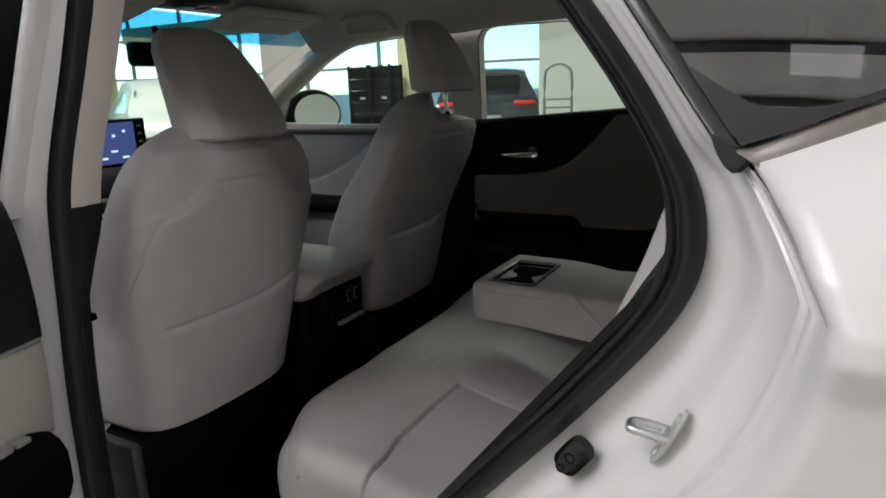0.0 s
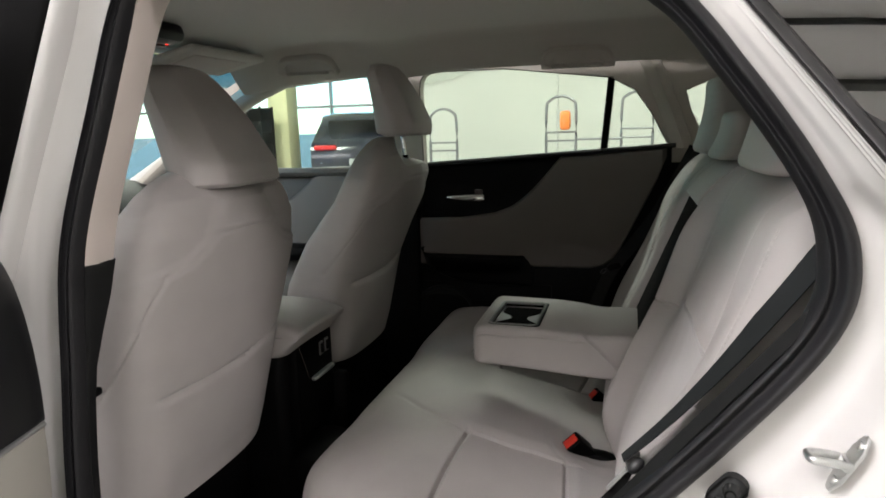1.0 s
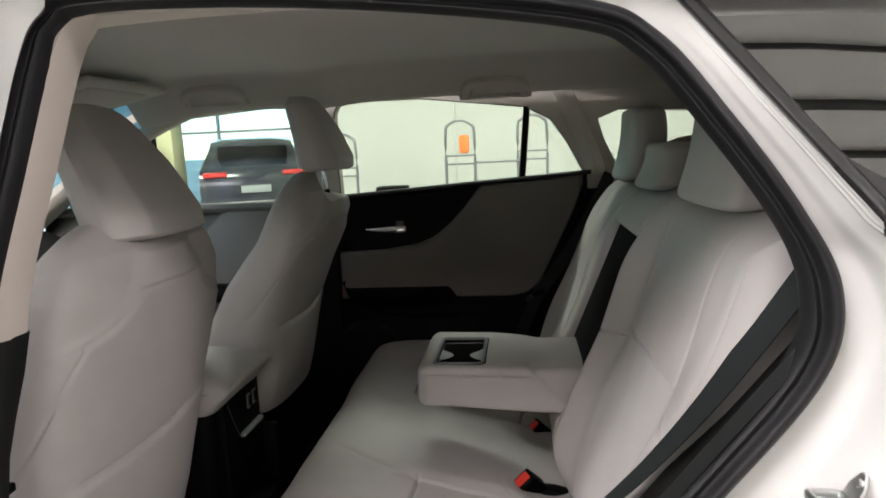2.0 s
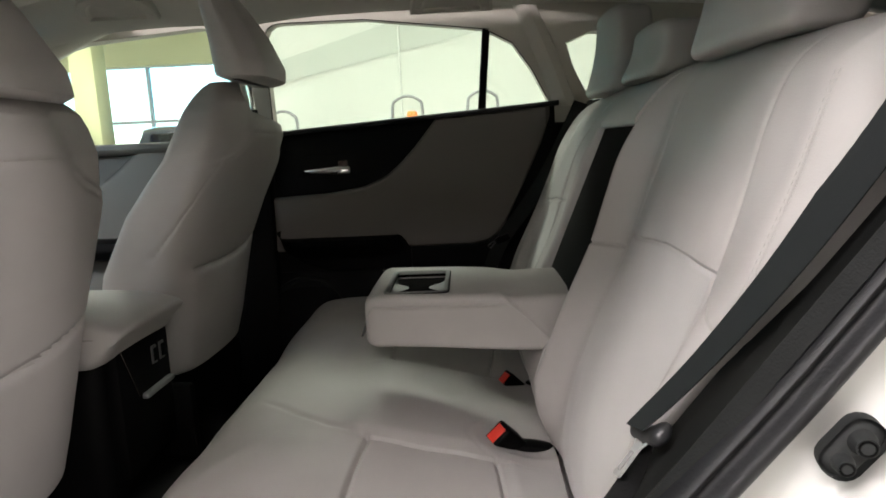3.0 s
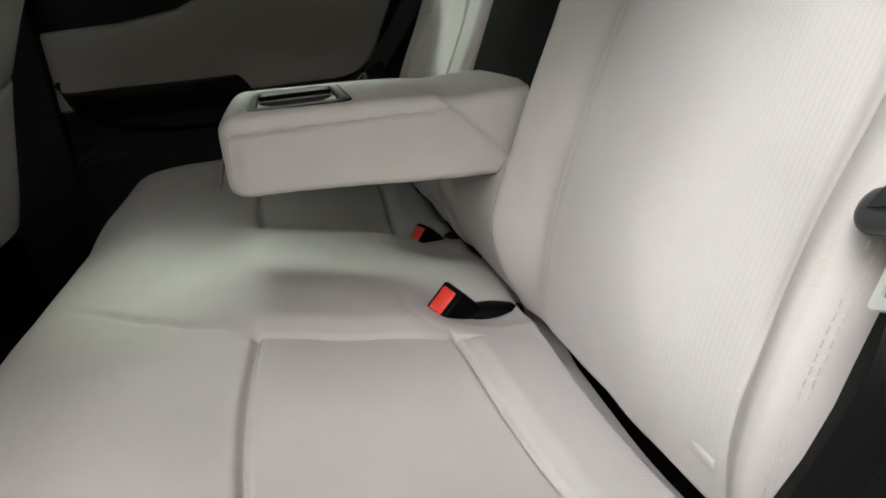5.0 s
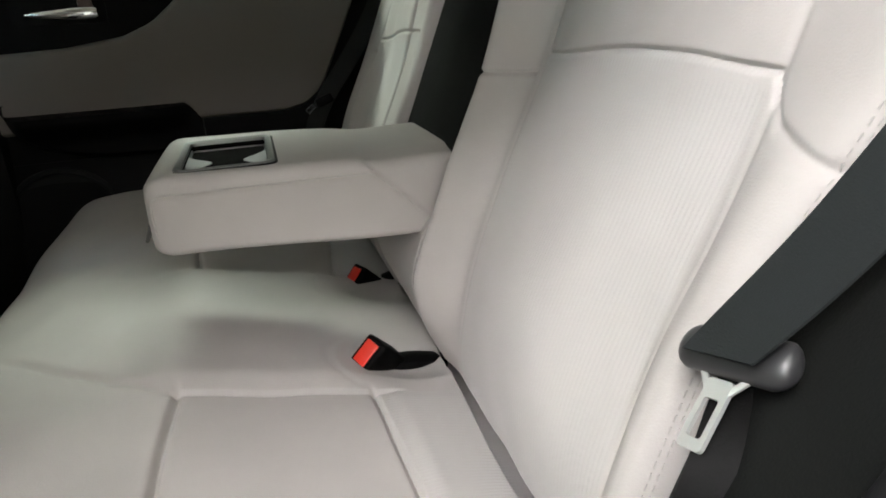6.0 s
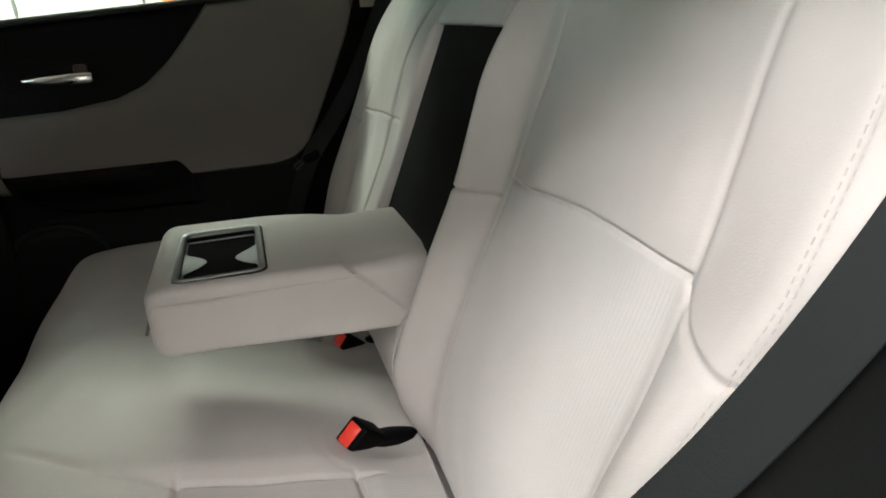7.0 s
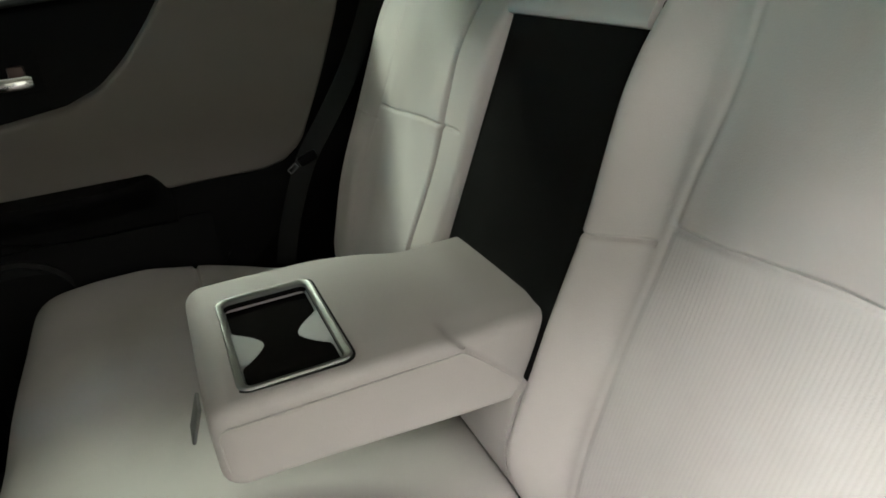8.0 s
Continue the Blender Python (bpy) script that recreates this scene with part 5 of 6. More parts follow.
TRAY = (-0.186, -0.089, -0.0664, 0.1064)     # sunken place for the cup tray


def armrest_pad():
    """A soft block lofted from its rounded nose to the hinge; behind a slanting seam its cheeks step inwards."""
    mid, half = (AY0 + AY1) / 2, (AY1 - AY0) / 2
    xs_ = np.r_[spread(14, AX0, -0.196, 0.6)[:-1], np.linspace(-0.196, -0.080, 60), np.linspace(-0.077, AX1, 70)]
    rings = []
    for xx in xs_:
        nose = 1 - math.sqrt(max(0.0, 1 - max(0.0, 1 - (xx - AX0) / 0.024) ** 2))
        top = 0.9125 - 0.005 * min(1, max(0, (xx + 0.2) / 0.3)) - 0.017 * nose - 0.003 * math.exp(-((xx - 0.035) / 0.03) ** 2)
        low = 0.8265 - 0.014 * float(step(-0.2, 0.08, xx)) + 0.012 * nose
        w = half - 0.016 * nose
        r, rl = 0.012, 0.008
        ring = []
        for yy in np.r_[np.linspace(-w + r, -0.072 - mid, 6)[:-1], np.linspace(-0.072 - mid, 0.112 - mid, 80), np.linspace(0.112 - mid, w - r, 10)[1:]]:
            inside = min(xx - TRAY[0], TRAY[1] - xx, yy + mid - TRAY[2], TRAY[3] - yy - mid)
            ring.append((xx, yy, top - 0.064 * float(step(0.0, 0.004, inside)) + 0.0015 * (1 - (yy / w) ** 2) * float(step(0.0, -0.004, inside))))
        for k in range(1, 9):
            a = math.pi / 2 * (1 - k / 8)
            ring.append((xx, w - r + r * math.cos(a), top - r + r * math.sin(a)))
        for k in range(1, 26):
            ring.append((xx, w, top - r + (low + rl - top + r) * k / 25))
        for k in range(1, 7):
            a = -math.pi / 2 * k / 6
            ring.append((xx, w - rl + rl * math.cos(a), low + rl + rl * math.sin(a)))
        for k in range(1, 12):
            ring.append((xx, (w - rl) * (1 - 2 * k / 11), low))
        for k in range(1, 7):
            a = -math.pi / 2 * (1 + k / 6)
            ring.append((xx, -w + rl + rl * math.cos(a), low + rl + rl * math.sin(a)))
        for k in range(1, 26):
            ring.append((xx, -w, low + rl + (top - r - low - rl) * k / 25))
        for k in range(1, 8):
            a = math.pi - math.pi / 2 * k / 8
            ring.append((xx, -w + r + r * math.cos(a), top - r + r * math.sin(a)))
        out = []
        for px, py, pz in ring:
            # the cheek's slanting seam, and the welt along its upper edge
            slant = 0.020 + 0.070 * (0.893 - pz) / 0.07
            behind = float(step(-0.002, 0.006, px - slant)) * float(step(0.6 * half, 0.9 * half, abs(py)))
            groove = 0.0020 * math.exp(-((pz - 0.8925) / 0.0020) ** 2) * float(step(0.030, 0.018, px)) * (abs(py) > 0.85 * half)
            groove += 0.0024 * math.exp(-((px - slant) / 0.0024) ** 2) * (abs(py) > 0.85 * half) * float(step(0.896, 0.890, pz))
            bulge = 0.0025 * math.sin(math.pi * min(1, max(0, (pz - low) / (top - low)))) * (abs(py) > 0.9 * half)
            sweep = 0.034 * float(step(-0.09, 0.07, px)) * float(step(0.45 * half, half, py))
            out.append((px, mid + py - math.copysign((0.007 if py < 0 else 0.001) * behind + groove - bulge, py) - sweep, pz - 0.003 * behind * (pz > 0.895) * (py < 0)))
        rings.append(out)
    return loft("armrest_pad", rings, VINYL, arm)


armrest_pad()
for q, yy in ((1, AY0),):
    # piping round the cheek: up the nose, along the top and down the slant
    w = [(AX0 + 0.009, yy + q * 0.006, 0.838), (AX0 + 0.006, yy + q * 0.007, 0.86), (AX0 + 0.007, yy + q * 0.006, 0.884), (AX0 + 0.014, yy + q * 0.002, 0.8925), (AX0 + 0.03, yy - q * 0.0006, 0.8938), (-0.10, yy - q * 0.0008, 0.8935), (0.0, yy - q * 0.0004, 0.892), (0.020, yy + q * 0.0006, 0.889), (0.055, yy + q * 0.0018, 0.857), (0.082, yy + q * 0.0028, 0.829)]
    tube("welt", smooth_line(w, 6), 0.0011, SEAM, arm, sides=6)
# pull loop at the front
pl = bmesh.new()
box(pl, (-0.014, -0.016, -0.03), (-0.010, 0.016, 0.012), 0.0015, Matrix.Translation((AX0, 0.02, 0.842)) @ Euler((0, radians(20), 0)).to_matrix().to_4x4())
part("pull_loop", pl, LOOP, arm, "grey pull loop")


def rounded_loop(x0, x1, y0, y1, r, z, n=6):
    out = []
    for cx, cy, a0 in ((x1 - r, y1 - r, 0), (x0 + r, y1 - r, 90), (x0 + r, y0 + r, 180), (x1 - r, y0 + r, 270)):
        for k in range(n + 1):
            a = radians(a0 + 90 * k / n)
            out.append((cx + r * math.cos(a), cy + r * math.sin(a), z))
    return out


tray = loft("cup_tray", [rounded_loop(-0.192, -0.083, -0.072, 0.112, 0.014, 0.9105), rounded_loop(-0.1915, -0.0835, -0.0715, 0.1115, 0.014, 0.9135), rounded_loop(-0.190, -0.085, -0.0701, 0.1101, 0.013, 0.9148), rounded_loop(-0.1865, -0.0885, -0.0668, 0.1068, 0.011, 0.9145),
                         rounded_loop(-0.184, -0.091, -0.0645, 0.1045, 0.009, 0.9125), rounded_loop(-0.1835, -0.0915, -0.064, 0.104, 0.008, 0.909)], RIM, arm, "satin chrome rim of the cup tray", caps=False)
loft("tray_wall", [rounded_loop(-0.1835, -0.0915, -0.064, 0.104, 0.008, 0.909), rounded_loop(-0.183, -0.092, -0.0636, 0.1036, 0.008, 0.903)], CUPBLACK, tray, caps=False)
loft("tray_groove", [rounded_loop(-0.194, -0.081, -0.0739, 0.1139, 0.015, 0.9105), rounded_loop(-0.194, -0.081, -0.0739, 0.1139, 0.015, 0.9128), rounded_loop(-0.1915, -0.0835, -0.0715, 0.1115, 0.013, 0.9128), rounded_loop(-0.1915, -0.0835, -0.0715, 0.1115, 0.013, 0.9105)], BLACK, tray, caps=False)


def hourglass(u, v, z, flare=0.0):
    """u in -1..1 across x, v along y."""
    ay = abs(v - 0.016)
    half = 0.0448 * min(1.0, 0.40 + 0.60 * (ay / 0.034) ** 1.6)
    return (-0.1375 + u * (half + flare), v, z)


vs = np.linspace(-0.061, 0.101, 50)
shelf, shelf_faces = [], []
for k, v in enumerate(vs):
    a, b = hourglass(-1, v, 0.9025), hourglass(1, v, 0.9025)
    shelf += [(-0.1832, v, 0.9065), a, b, (-0.0918, v, 0.9065), (a[0], v, 0.86), (b[0], v, 0.86)]
for k in range(len(vs) - 1):
    o, p = k * 6, (k + 1) * 6
    shelf_faces += [(o, o + 1, p + 1, p), (o + 2, o + 3, p + 3, p + 2), (o + 1, o + 4, p + 4, p + 1), (o + 5, o + 2, p + 2, p + 5)]
link("cup_shelf", shelf, shelf_faces, CUPWALL, tray, "pale plastic shelf with an hourglass opening")
outline = [hourglass(1, v, 0)[:2] for v in np.linspace(-0.061, 0.101, 30)] + [hourglass(-1, v, 0)[:2] for v in np.linspace(0.101, -0.061, 30)]
loft("cup_well", [[(-0.1375 + (a + 0.1375) * k, 0.018 + (b - 0.018) * (0.5 + 0.5 * k), z) for a, b in outline] for k, z in ((0.995, 0.9015), (0.97, 0.890), (0.94, 0.856), (0.6, 0.854))], CUPBLACK, tray, "black double cup well", caps=True).data.flip_normals()
part("cup_divider", boxes(((-0.140, -0.061, 0.868), (-0.134, -0.045, 0.898), 0.001)), CUPWALL, tray)


# rear headrests
def rear_headrest(cy, w0, z0, h, x0):
    """A boxy pad with a flat face, rounded only along its edges."""
    rings = []
    ang = np.linspace(0, 2 * np.pi, 96, endpoint=False)
    for t in np.r_[np.linspace(0, 0.14, 12), np.linspace(0.17, 0.83, 10), np.linspace(0.86, 1, 12)]:
        draw = rnd(np.float64(min(t, 1 - t) * h), 0.018)
        w = w0 * (1 - 0.20 * t * t) - 0.8 * draw
        d = 0.047 * (1 - 0.12 * t) - 0.8 * draw
        xc = x0 + 0.02 + 0.05 * math.sin(t * 2.0) * 0.5
        ca, sa = np.cos(ang), np.sin(ang)
        X = np.sign(ca) * np.abs(ca) ** (2 / 5.5) * d
        Y = np.sign(sa) * np.abs(sa) ** (2 / 6.5) * w
        X = X + 0.012 * (Y / w0) ** 2
        rings.append([(xc + a, cy + b, z0 + h * t) for a, b in zip(X, Y)])
    hr = loft("headrest", rings, VINYL, bench)
    for s in (-0.045, 0.045):
        tube("headrest_post", [(x0 + 0.05, cy + s, z0 - 0.06), (x0 + 0.05, cy + s, z0 + 0.02)], 0.006, CHROME, hr)
        tube("post_collar", [(x0 + 0.05, cy + s, z0 - 0.018), (x0 + 0.05, cy + s, z0 + 0.006)], 0.011, BLACK, hr)


rear_headrest(-0.306, 0.144, 1.250, 0.182, 0.278)
rear_headrest(0.425, 0.126, 1.247, 0.182, 0.270)
rear_headrest(0.092, 0.108, 1.248, 0.094, 0.270)
# stitches along the outer bolster
st = bmesh.new()
face_at = back_front(-0.592, BAY0, 0.050, 0.016)
for yy in (-0.5562, -0.5602):
    for k in range(68):
        p, q = (Vector([float(c) for c in face_at(np.float64(yy), np.float64(0.70 + 0.0074 * k + d))]) for d in (0.0, 0.0046))
        axis = (q - p).normalized()
        side = Vector((0, 1, 0))
        m = Matrix((side.cross(axis), side, axis)).transposed().to_4x4()
        m.translation = (p + q) / 2
        box(st, (-0.0004, -0.0006, -0.0023), (0.0004, 0.0006, 0.0023), 0.0, m)
part("stitching", st, SEAM, bench, "pale thread stitching")["kind"] = "stuff"
# anchor tag at the foot of the backrest
tg = bmesh.new()
box(tg, (0.0815, -0.468, 0.6905), (0.086, -0.442, 0.6985), 0.002, pose(0, 0, 0))
part("anchor_tag", tg, VINYL, bench)
settle(bench)


# ---- belts and buckles ----
def buckle(cx, cy, cz, face, wide, foot, label):
    """face: where the red button looks; wide: along its longer side; foot: where the stalk leaves the seat."""
    b = thing("seat_belt_buckle", label, "belt buckle", (cx, cy, cz), "belt buckles")
    n = Vector(face).normalized()
    w = Vector(wide)
    w = (w - n * w.dot(n)).normalized()
    M = Matrix((-n, w, (-n).cross(w))).transposed().to_4x4()
    M.translation = (cx, cy, cz)
    bm = bmesh.new()
    box(bm, (-0.026, -0.0215, -0.0165), (0.032, 0.0215, 0.0165), 0.0045, M, 3)
    body = part("buckle_body", bm, BLACK, b)
    bm = bmesh.new()
    box(bm, (-0.0275, -0.0155, -0.0115), (-0.018, 0.0155, 0.0085), 0.0018, M, 2)
    part("release_button", bm, RED, b, "red release button")
    bm = bmesh.new()
    box(bm, (-0.0268, -0.0165, 0.0100), (-0.0240, 0.0165, 0.0125), 0.0008, M, 1)
    part("tongue_slot", bm, CUPBLACK, body)
    end = M @ Vector((0.028, 0, 0))
    run = smooth_line([end, end.lerp(Vector(foot), 0.5) + Vector((0, 0, 0.004)), Vector(foot)], 5)
    tube("buckle_stalk", run, 0.0185, BLACK, b, flat=0.7)
    settle(b)
    return b


buckle(0.002, -0.086, 0.657, (-0.52, -0.50, 0.69), (0.78, 0.25, 0.50), (0.090, -0.070, 0.624), "black belt buckle with a red button lying on the seat")
buckle(0.032, 0.200, 0.640, (-0.62, -0.35, 0.70), (0.75, 0.35, 0.45), (0.095, 0.215, 0.636), "black belt buckle with a red button half hidden by the armrest")


def belt_run(name, pts, width, normal, material, parent, across=None, last=None):
    """A strap: a thin flat ribbon along a line, which may turn from one facing to another."""
    P = smooth_line(pts, 8)
    rings = []
    for i, p in enumerate(P):
        n = Vector(normal).normalized() if last is None else Vector(normal).lerp(Vector(last), step(0.1, 0.9, i / len(P))).normalized()
        d = Vector(P[min(i + 1, len(P) - 1)] - P[max(i - 1, 0)]).normalized()
        s = d.cross(n).normalized()
        if across:
            # the strap turns into the slot of its tongue
            k = max(0.0, 1 - i / 9)
            s = s.lerp(Vector(across) * (1 if s.dot(Vector(across)) > 0 else -1), k).normalized()
        s = s * width / 2
        t = n * 0.0007
        p = Vector(p)
        rings.append([tuple(p - s - t), tuple(p + s - t), tuple(p + s + t), tuple(p - s + t)])
    return loft(name, rings, material, parent)


belt_thing = thing("seat_belt", "dark grey seat belt hanging beside the seat with its tongue", "seat belt", (0.1, -0.57, 0.9))
BN = (-0.80, 0.10, 0.55)
belt_run("webbing", [(0.094, -0.567, 0.900), (0.146, -0.584, 0.966), (0.214, -0.596, 1.060), (0.290, -0.603, 1.18), (0.36, -0.600, 1.29), (0.40, -0.60, 1.36)], 0.045, BN, WEBBING, belt_thing, (0.067, -0.954, 0.295), (-0.66, -0.56, 0.46))
# same strap: shade put into its black, width cut to look edge-on
belt_run("lap_webbing", [(0.107, -0.568, 0.888), (0.070, -0.592, 0.84), (0.006, -0.606, 0.77), (-0.042, -0.608, 0.70), (-0.09, -0.608, 0.62)], 0.021, (-0.5, -0.85, 0.12), BLACK, belt_thing, (0.067, -0.954, 0.295))
ax = (Vector((0.110, -0.601, 0.908)) - Vector((0.105, -0.530, 0.886))).normalized()
dn = Vector((-0.66, -0.16, -0.73))
dn = (dn - ax * dn.dot(ax)).normalized()
R3 = Matrix((ax, dn, ax.cross(dn))).transposed().to_4x4()
TM = Matrix.Translation((0.106, -0.565, 0.893)) @ R3 @ Matrix.Scale(0.85, 4)
rings = []
for t in spread(25, -0.042, 0.042, 0.7):
    # a bar with a bulb at either end
    r = (0.0090 + 0.0016 * math.exp(-((abs(t) - 0.032) / 0.010) ** 2)) * math.sqrt(max(0.02, 1 - (abs(t) / 0.0425) ** 10))
    lean = 0.0045 * math.exp(-((abs(t) - 0.034) / 0.012) ** 2)
    rings.append([tuple(TM @ Vector((t, (1.15 + 0.25 * lean / 0.0045) * r * math.cos(k * math.pi / 9) - lean, 0.9 * r * math.sin(k * math.pi / 9)))) for k in range(18)])
tongue = loft("tongue_body", rings, TONGUE, belt_thing, "grey plastic belt tongue")
outer, slot = (-0.0098, 0.0098, 0.012, 0.055, 0.003), (-0.0056, 0.0056, 0.024, 0.048, 0.002)
edge = [(outer, -0.0013), (outer, 0.0013), (slot, 0.0013), (slot, -0.0013), (outer, -0.0013)]
plate = loft("tongue_plate", [[tuple(TM @ Vector(p)) for p in rounded_loop(*e, z)] for e, z in edge], PLATE, tongue, "bright steel plate", caps=False)
pt = bmesh.new()
for q in (-1, 1):
    box(pt, (-0.0024, -0.011, -0.0012), (0.0024, 0.008, 0.0012), 0.001, TM @ Matrix.Translation((q * 0.0118, 0.0145, 0)) @ Matrix.Rotation(radians(q * 42), 4, "Z"))
part("plate_horn", pt, PLATE, tongue)
settle(belt_thing)
fb = thing("far_seat_belt", "shaded grey seat belt of the opposite rear place", "seat belt", (0.15, 0.68, 0.9))
# darker than the near belt: shade put into strap and plate colours
belt_run("webbing", [(-0.03, 0.700, 0.66), (-0.006, 0.694, 0.75), (0.045, 0.690, 0.872), (0.11, 0.694, 0.96), (0.176, 0.702, 1.055), (0.25, 0.725, 1.19), (0.28, 0.735, 1.25)], 0.040, (-0.35, -0.90, 0.2), CHARCOAL, fb)
bm = bmesh.new()
box(bm, (-0.020, -0.007, -0.010), (0.020, 0.007, 0.010), 0.005, pose(0.050, 0.683, 0.883, 0, -20, 0), 3)
tf = part("tongue_body", bm, BLACK, fb)
far_tongue = pose(0.018, 0.682, 0.868, 0, 0, 0) @ Euler((radians(70), radians(-38), 0)).to_matrix().to_4x4()
outer, slot = (-0.011, 0.011, -0.006, 0.006, 0.003), (-0.008, 0.008, -0.0032, 0.0032, 0.0015)
loft("tongue_plate", [[tuple(far_tongue @ Vector(p)) for p in rounded_loop(*e, z)] for e, z in ((outer, -0.001), (outer, 0.001), (slot, 0.001), (slot, -0.001), (outer, -0.001))], GLOSSBLACK, tf, "shaded steel tongue plate", caps=False)
settle(fb)
# ---- showroom ----
def slab(name, lo, hi, material, label="", bevel=0.0, category=""):
    o = part(name, boxes((lo, hi, bevel)), material, None, "", smooth=False)
    return tagged(o, label, category or name.split("_")[0], "", "structure")


slab("floor", (-20, -10, -0.1), (10, 14, 0.0), FLOOR, "polished grey concrete showroom floor")
slab("ceiling", (-20, -10, 4.6), (10, 14, 4.75), CEIL, "pale grey showroom ceiling")
slab("wall_near", (-20, -10.2, 0), (10, -10, 4.6), WALL, "cream wall behind the visitor")
wall_e = slab("wall_side", (-2.3, 6.0, 0), (10, 6.2, 4.6), WALL, "cream painted showroom wall")
slab("wall_return", (-2.3, 6.2, 0), (-2.1, 14, 4.6), WALL, "cream wall that returns to the window front")
slab("wall_back", (10, -10, 0), (10.2, 6.2, 4.6), WALL, "cream rear wall")
for xx in (3.0, 6.6):
    part("wall_joint", boxes(((xx - 0.012, 5.985, 0), (xx + 0.012, 6.001, 4.6), 0.0)), JOINT, wall_e)
for k, yy in enumerate((-8, -6.6, -5.3, -4.75, -4.3, -3.75, -3.2, -2.5, -0.5, 2, 4.5)):
    b = part("ceiling_beam", boxes(((-20, yy - 0.014 - 0.012 * (k % 3), 4.535), (10, yy + 0.014 + 0.012 * (k % 3), 4.585), 0.01)), BEAM, None, "", smooth=False)
    tagged(b, "dark steel roof beam under the ceiling", "beam", "roof beams", "structure")


def window_front(name, along, at, a0, a1, top):
    """A glazed front: frame, mullions, panes."""
    w = thing(name, "tall aluminium window front with clear panes", "window", kind="structure")
    n = int(round((a1 - a0) / 2.4))
    def bar(c0, c1, z0, z1, d=0.06):
        lo, hi = ((c0, at - d, z0), (c1, at + d, z1)) if along == "x" else ((at - d, c0, z0), (at + d, c1, z1))
        part("mullion", boxes((lo, hi, 0.008)), FRAME, w, smooth=False)
    for k in range(n + 1):
        c = a0 + (a1 - a0) * k / n
        bar(c - 0.03, c + 0.03, 0, top)
    for z in (0.05, 1.95, 3.2, top - 0.05):
        bar(a0, a1, z - 0.035, z + 0.035, 0.05)
    lo, hi = ((a0, at - 0.006, 0), (a1, at + 0.006, top)) if along == "x" else ((at - 0.006, a0, 0), (at + 0.006, a1, top))
    part("pane", boxes((lo, hi, 0)), CLEAR, w, "clear glass pane", smooth=False).visible_shadow = False


# cream bulkheads that frame the upper lights of the window front, and a sloping wall shade put in as a greyer strip
for k, (lo, hi) in enumerate((((-8.7, 13.72, 3.18), (-2.3, 13.88, 4.6)), ((-20, 13.72, 3.12), (-8.7, 13.88, 3.62)), ((-20, 13.72, 4.22), (-8.7, 13.88, 4.6)))):
    tagged(part("bulkhead", boxes((lo, hi, 0.01)), COLUMN, None, "", smooth=False), "yellow cream bulkhead over the window front", "bulkhead", "bulkheads", "structure")
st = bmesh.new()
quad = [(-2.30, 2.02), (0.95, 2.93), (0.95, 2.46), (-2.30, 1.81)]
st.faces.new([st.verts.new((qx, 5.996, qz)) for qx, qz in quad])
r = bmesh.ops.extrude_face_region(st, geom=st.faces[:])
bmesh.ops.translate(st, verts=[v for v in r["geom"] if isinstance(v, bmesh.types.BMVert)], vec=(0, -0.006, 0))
part("sloping_shade", st, BAND, wall_e, "sloping band of shade on the wall", smooth=False)
tube("conduit", [(-0.705, 5.975, 0.0), (-0.705, 5.975, 2.46)], 0.012, JOINT, wall_e, "thin grey conduit")
part("junction_box", boxes(((-0.75, 5.93, 2.44), (-0.66, 5.995, 2.53), 0.008)), JOINT, wall_e, "small junction box")
window_front("window_1", "x", 14.0, -20, -2.2, 4.6)
window_front("window_2", "y", -20.0, -10, 14, 4.6)
for cx, cy in ((-6.45, 10.1), (-14.5, 9.0)):
    c = part("column", boxes(((cx - 0.21, cy - 0.21, 0), (cx + 0.21, cy + 0.21, 4.6), 0.02)), COLUMN, None)
    tagged(c, "square cream yellow column", "column", "columns", "structure")
slab("ground", (-400, -400, -0.25), (400, 400, -0.12), ASPHALT, "grey asphalt outside the showroom")


def hand_truck(cx, cy, turn, tall=1.6, bar=None, label="grey steel hand truck standing by the wall"):
    h = thing("hand_truck", label, "hand truck", (cx, cy, 0), "hand trucks")
    w = 0.14
    pts = [(-w, 0, 0.08), (-w, 0, 0.9), (-w, 0, tall - 0.14), (-w * 0.75, 0, tall - 0.04), (0, 0, tall), (w * 0.75, 0, tall - 0.04), (w, 0, tall - 0.14), (w, 0, 0.9), (w, 0, 0.08)]
    tube("tube_frame", smooth_line(pts, 4), 0.014, TUBE, h)
    for z in (0.35, 0.8, tall - 0.42, tall - 0.34):
        tube("cross_bar", [(-w, 0, z), (w, 0, z)], 0.009, TUBE, h)
    part("toe_plate", boxes(((-0.2, -0.25, 0.02), (0.2, 0.02, 0.03), 0.003)), TUBE, h)
    for s in (-0.19, 0.19):
        bm = bmesh.new()
        bmesh.ops.create_cone(bm, cap_ends=True, segments=24, radius1=0.1, radius2=0.1, depth=0.05, matrix=pose(s, 0.06, 0.1, 0, 90, 0))
        part("wheel", bm, TYRE, h)
    h.matrix_basis = pose(cx, cy, 0, 0, 0, turn)
    return h


hand_truck(-0.565, 5.0, 0)
hand_truck(0.135, 5.05, 0, 1.62)
hand_truck(-1.77, 5.1, 0, 1.52)
tube("long_bar", [(-0.42, 5.0, 1.19), (0.0, 5.03, 1.19)], 0.012, TUBE)
tagged(bpy.data.objects["long_bar"], "grey steel bar between two hand trucks", "bar")
og = part("orange_bag", boxes(((-0.57, 4.90, 1.28), (-0.47, 4.98, 1.46), 0.03)), ORANGE, None)
tagged(og, "orange bag hung on a hand truck", "bag")
bk = thing("floor_box", "black plastic box on a stand by the wall", "box", (-1.35, 5.5, 0))
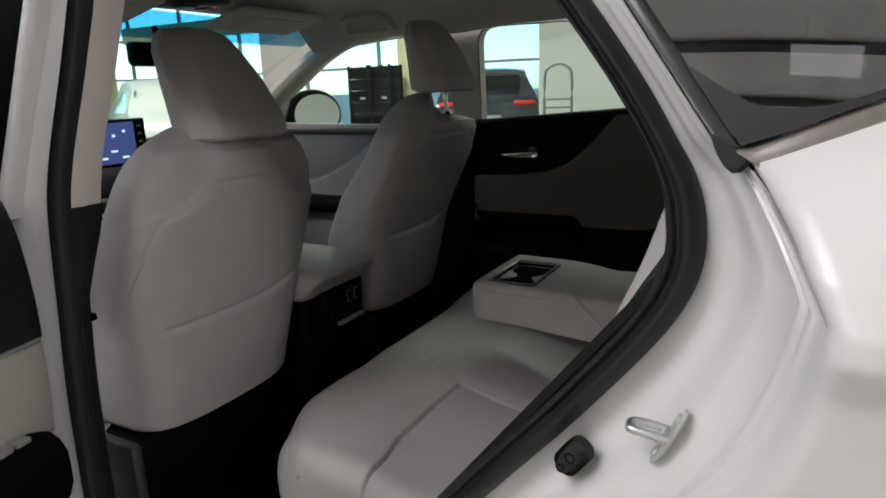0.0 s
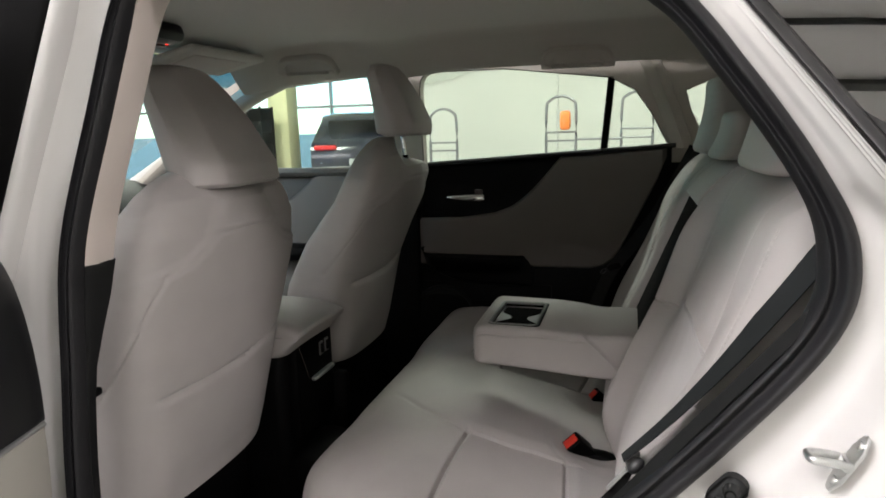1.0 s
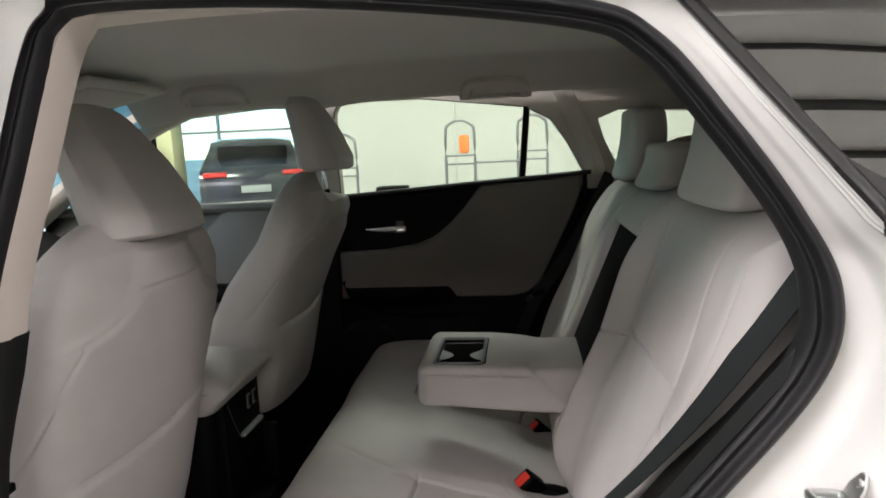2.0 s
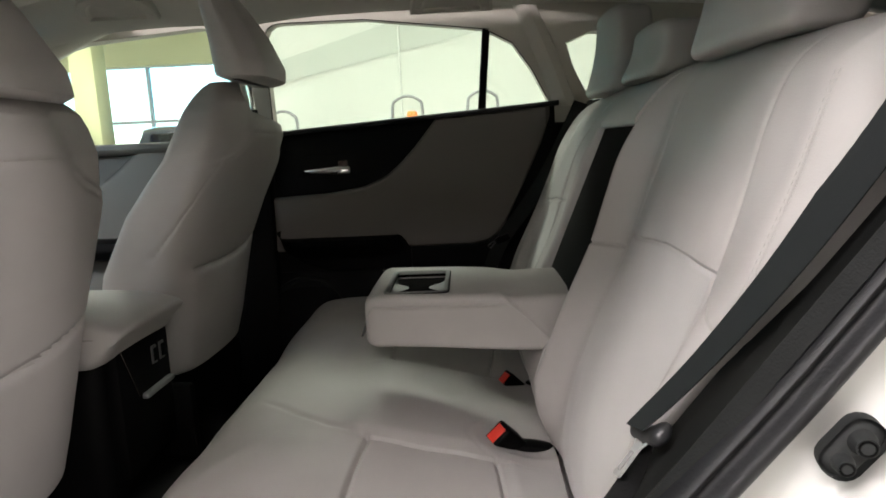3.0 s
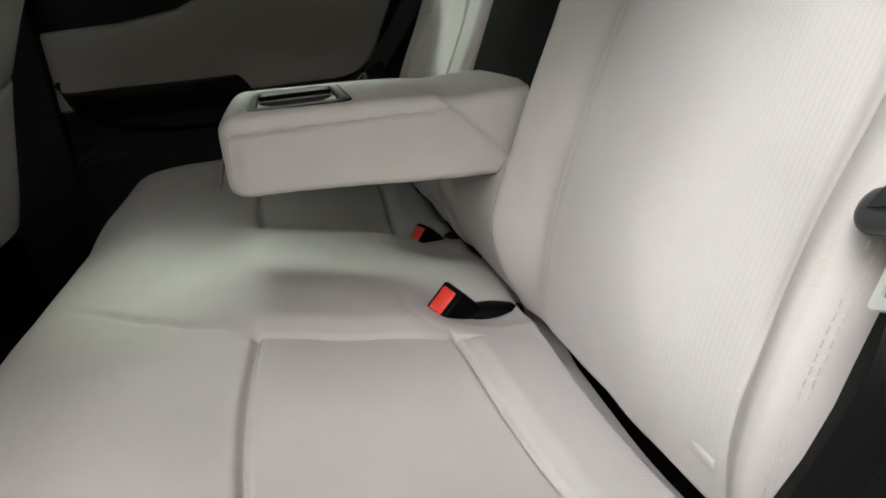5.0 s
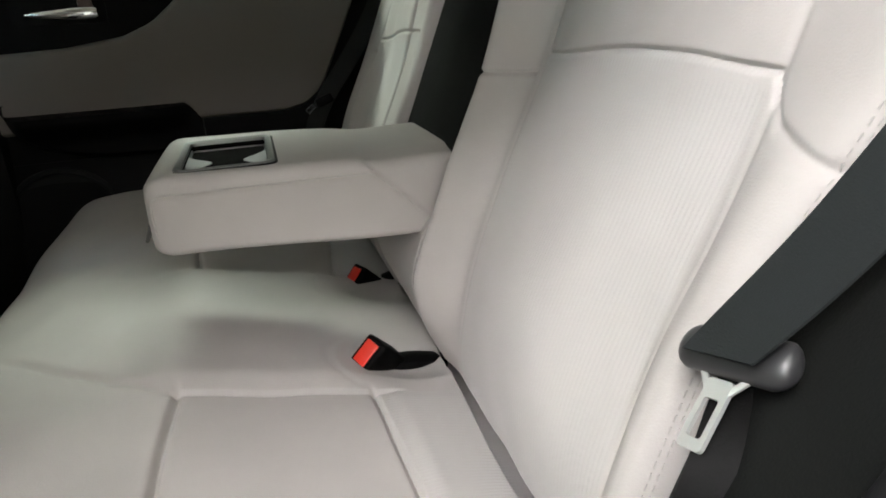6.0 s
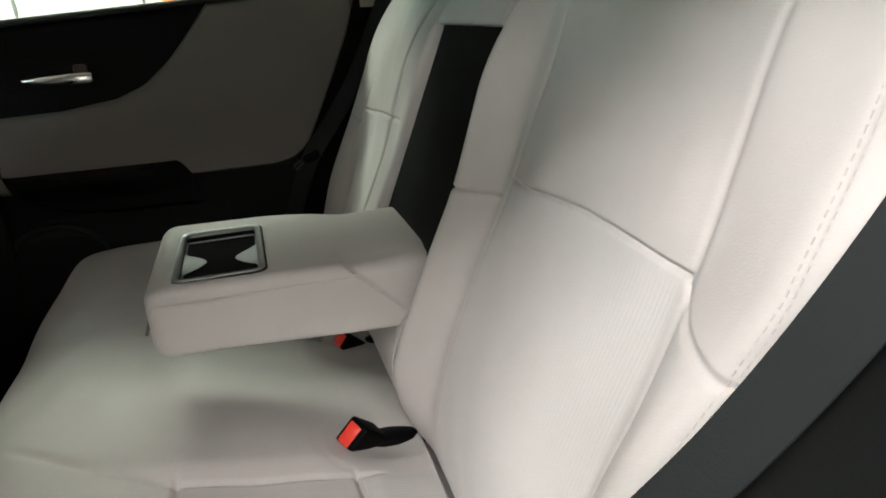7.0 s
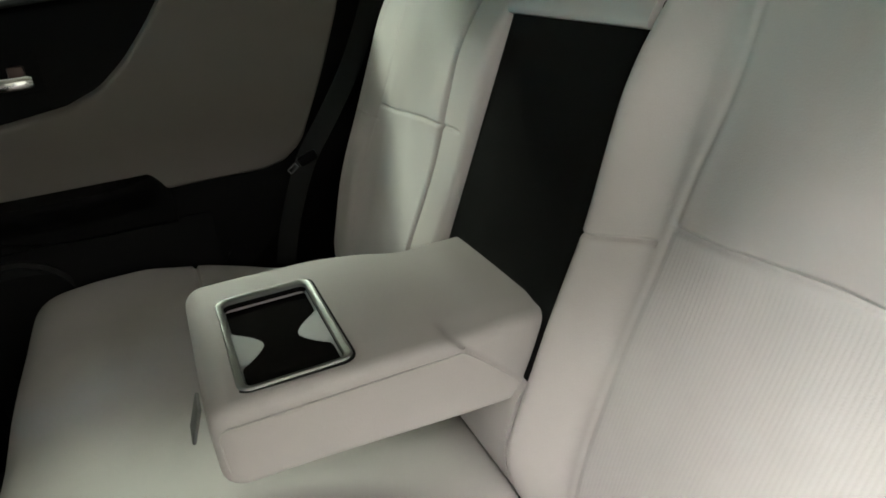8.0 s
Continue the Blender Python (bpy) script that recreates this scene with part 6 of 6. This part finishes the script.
part("box_body", boxes(((-0.16, -0.12, 0.78), (0.16, 0.12, 0.96), 0.01)), BLACK, bk)
part("box_stand", boxes(((-0.12, -0.1, 0.0), (0.12, 0.1, 0.785), 0.01)), BLACK, bk)


def tyre_rack(cx, cy):
    r = thing("storage_rack", "black rack stacked with dark boxes", "rack", (cx, cy, 0), "storage racks")
    for s in (-0.215, 0.215):
        for t in (-0.2, 0.2):
            part("post", boxes(((s - 0.02, t - 0.02, 0), (s + 0.02, t + 0.02, 1.80), 0.003)), BLACK, r)
    part("back_panel", boxes(((-0.20, 0.15, 0.03), (0.20, 0.18, 1.78), 0.003)), BLACK, r)
    for k in range(8):
        part("box", boxes(((-0.205, -0.2, 0.05 + 0.215 * k), (0.205, 0.2, 0.258 + 0.215 * k), 0.015)), BLACK, r)
        part("label_strip", boxes(((0.02, -0.204, 0.10 + 0.215 * k), (0.13, -0.199, 0.14 + 0.215 * k), 0.0)), CUPWALL if k == 5 else BLACK, r)
    return r


tyre_rack(-7.05, 9.3)
tyre_rack(-6.56, 9.3)


def parked_car(name, cx, cy, turn, paint, label):
    """A crossover seen from behind and the side: body, glasshouse, wheels, lamps."""
    c = thing(name, label, "car", (cx, cy, 0), "parked cars")
    prof = [(-2.3, 0.35), (-2.32, 0.75), (-2.1, 0.95), (-1.2, 1.05), (-0.5, 1.55), (0.2, 1.68), (1.4, 1.64), (2.0, 1.25), (2.25, 1.05), (2.3, 0.6), (2.25, 0.35)]
    line = smooth_line(prof, 4)
    rings = []
    for t in np.linspace(-1, 1, 9):
        s = 0.92 * t
        rings.append([(p[0] * (1 - 0.03 * t * t), s * (1 - 0.22 * step(1.0, 1.65, p[1])), p[1] - 0.05 * t ** 4 * step(0.9, 1.6, p[1])) for p in line])
    loft("body", rings, paint, c)
    for s in (-1, 1):
        pad("side_window", np.linspace(-0.75, 1.6, 8), np.linspace(0, 1, 4), lambda u, v, s=s: (u + 0.25 * v * np.sign(0.4 - u), s * (0.895 - 0.12 * v), 1.06 + 0.42 * v * np.clip(1 - np.abs(u - 0.4) / 1.9, 0, 1) ** 0.4), lambda u, v, s=s: (u, s * (0.80 - 0.12 * v), 1.06 + 0.42 * v), NAVY if paint is not NAVY else BLACK, c)
        part("tail_lamp", boxes(((2.08, s * 0.66 - 0.20, 1.00), (2.285, s * 0.66 + 0.20, 1.085), 0.03)), TAIL, c, "red tail lamp")
        for wx in (-1.4, 1.35):
            bm = bmesh.new()
            bmesh.ops.create_cone(bm, cap_ends=True, segments=32, radius1=0.35, radius2=0.35, depth=0.24, matrix=pose(wx, s * 0.83, 0.35, 90))
            w = part("wheel", bm, TYRE, c)
            bm = bmesh.new()
            bmesh.ops.create_cone(bm, cap_ends=True, segments=24, radius1=0.24, radius2=0.2, depth=0.02, matrix=pose(wx, s * 0.955, 0.35, 90))
            part("rim", bm, STEEL, w)
    part("rear_window", boxes(((1.66, -0.6, 1.22), (1.95, 0.6, 1.52), 0.05)), BLACK, c)
    part("number_plate", boxes(((2.28, -0.25, 0.72), (2.32, 0.25, 0.84), 0.004)), CUPWALL, c)
    c.matrix_basis = pose(cx, cy, 0, 0, 0, turn)
    return c


parked_car("parked_car", -5.45, 11.5, -66, NAVY, "dark blue crossover parked in the showroom")
parked_car("parked_car", -10.5, 7.6, 150, WHITE, "white crossover parked by the window front")
parked_car("parked_car", -12.5, 4.6, -70, WHITE, "white crossover parked further off in the showroom")
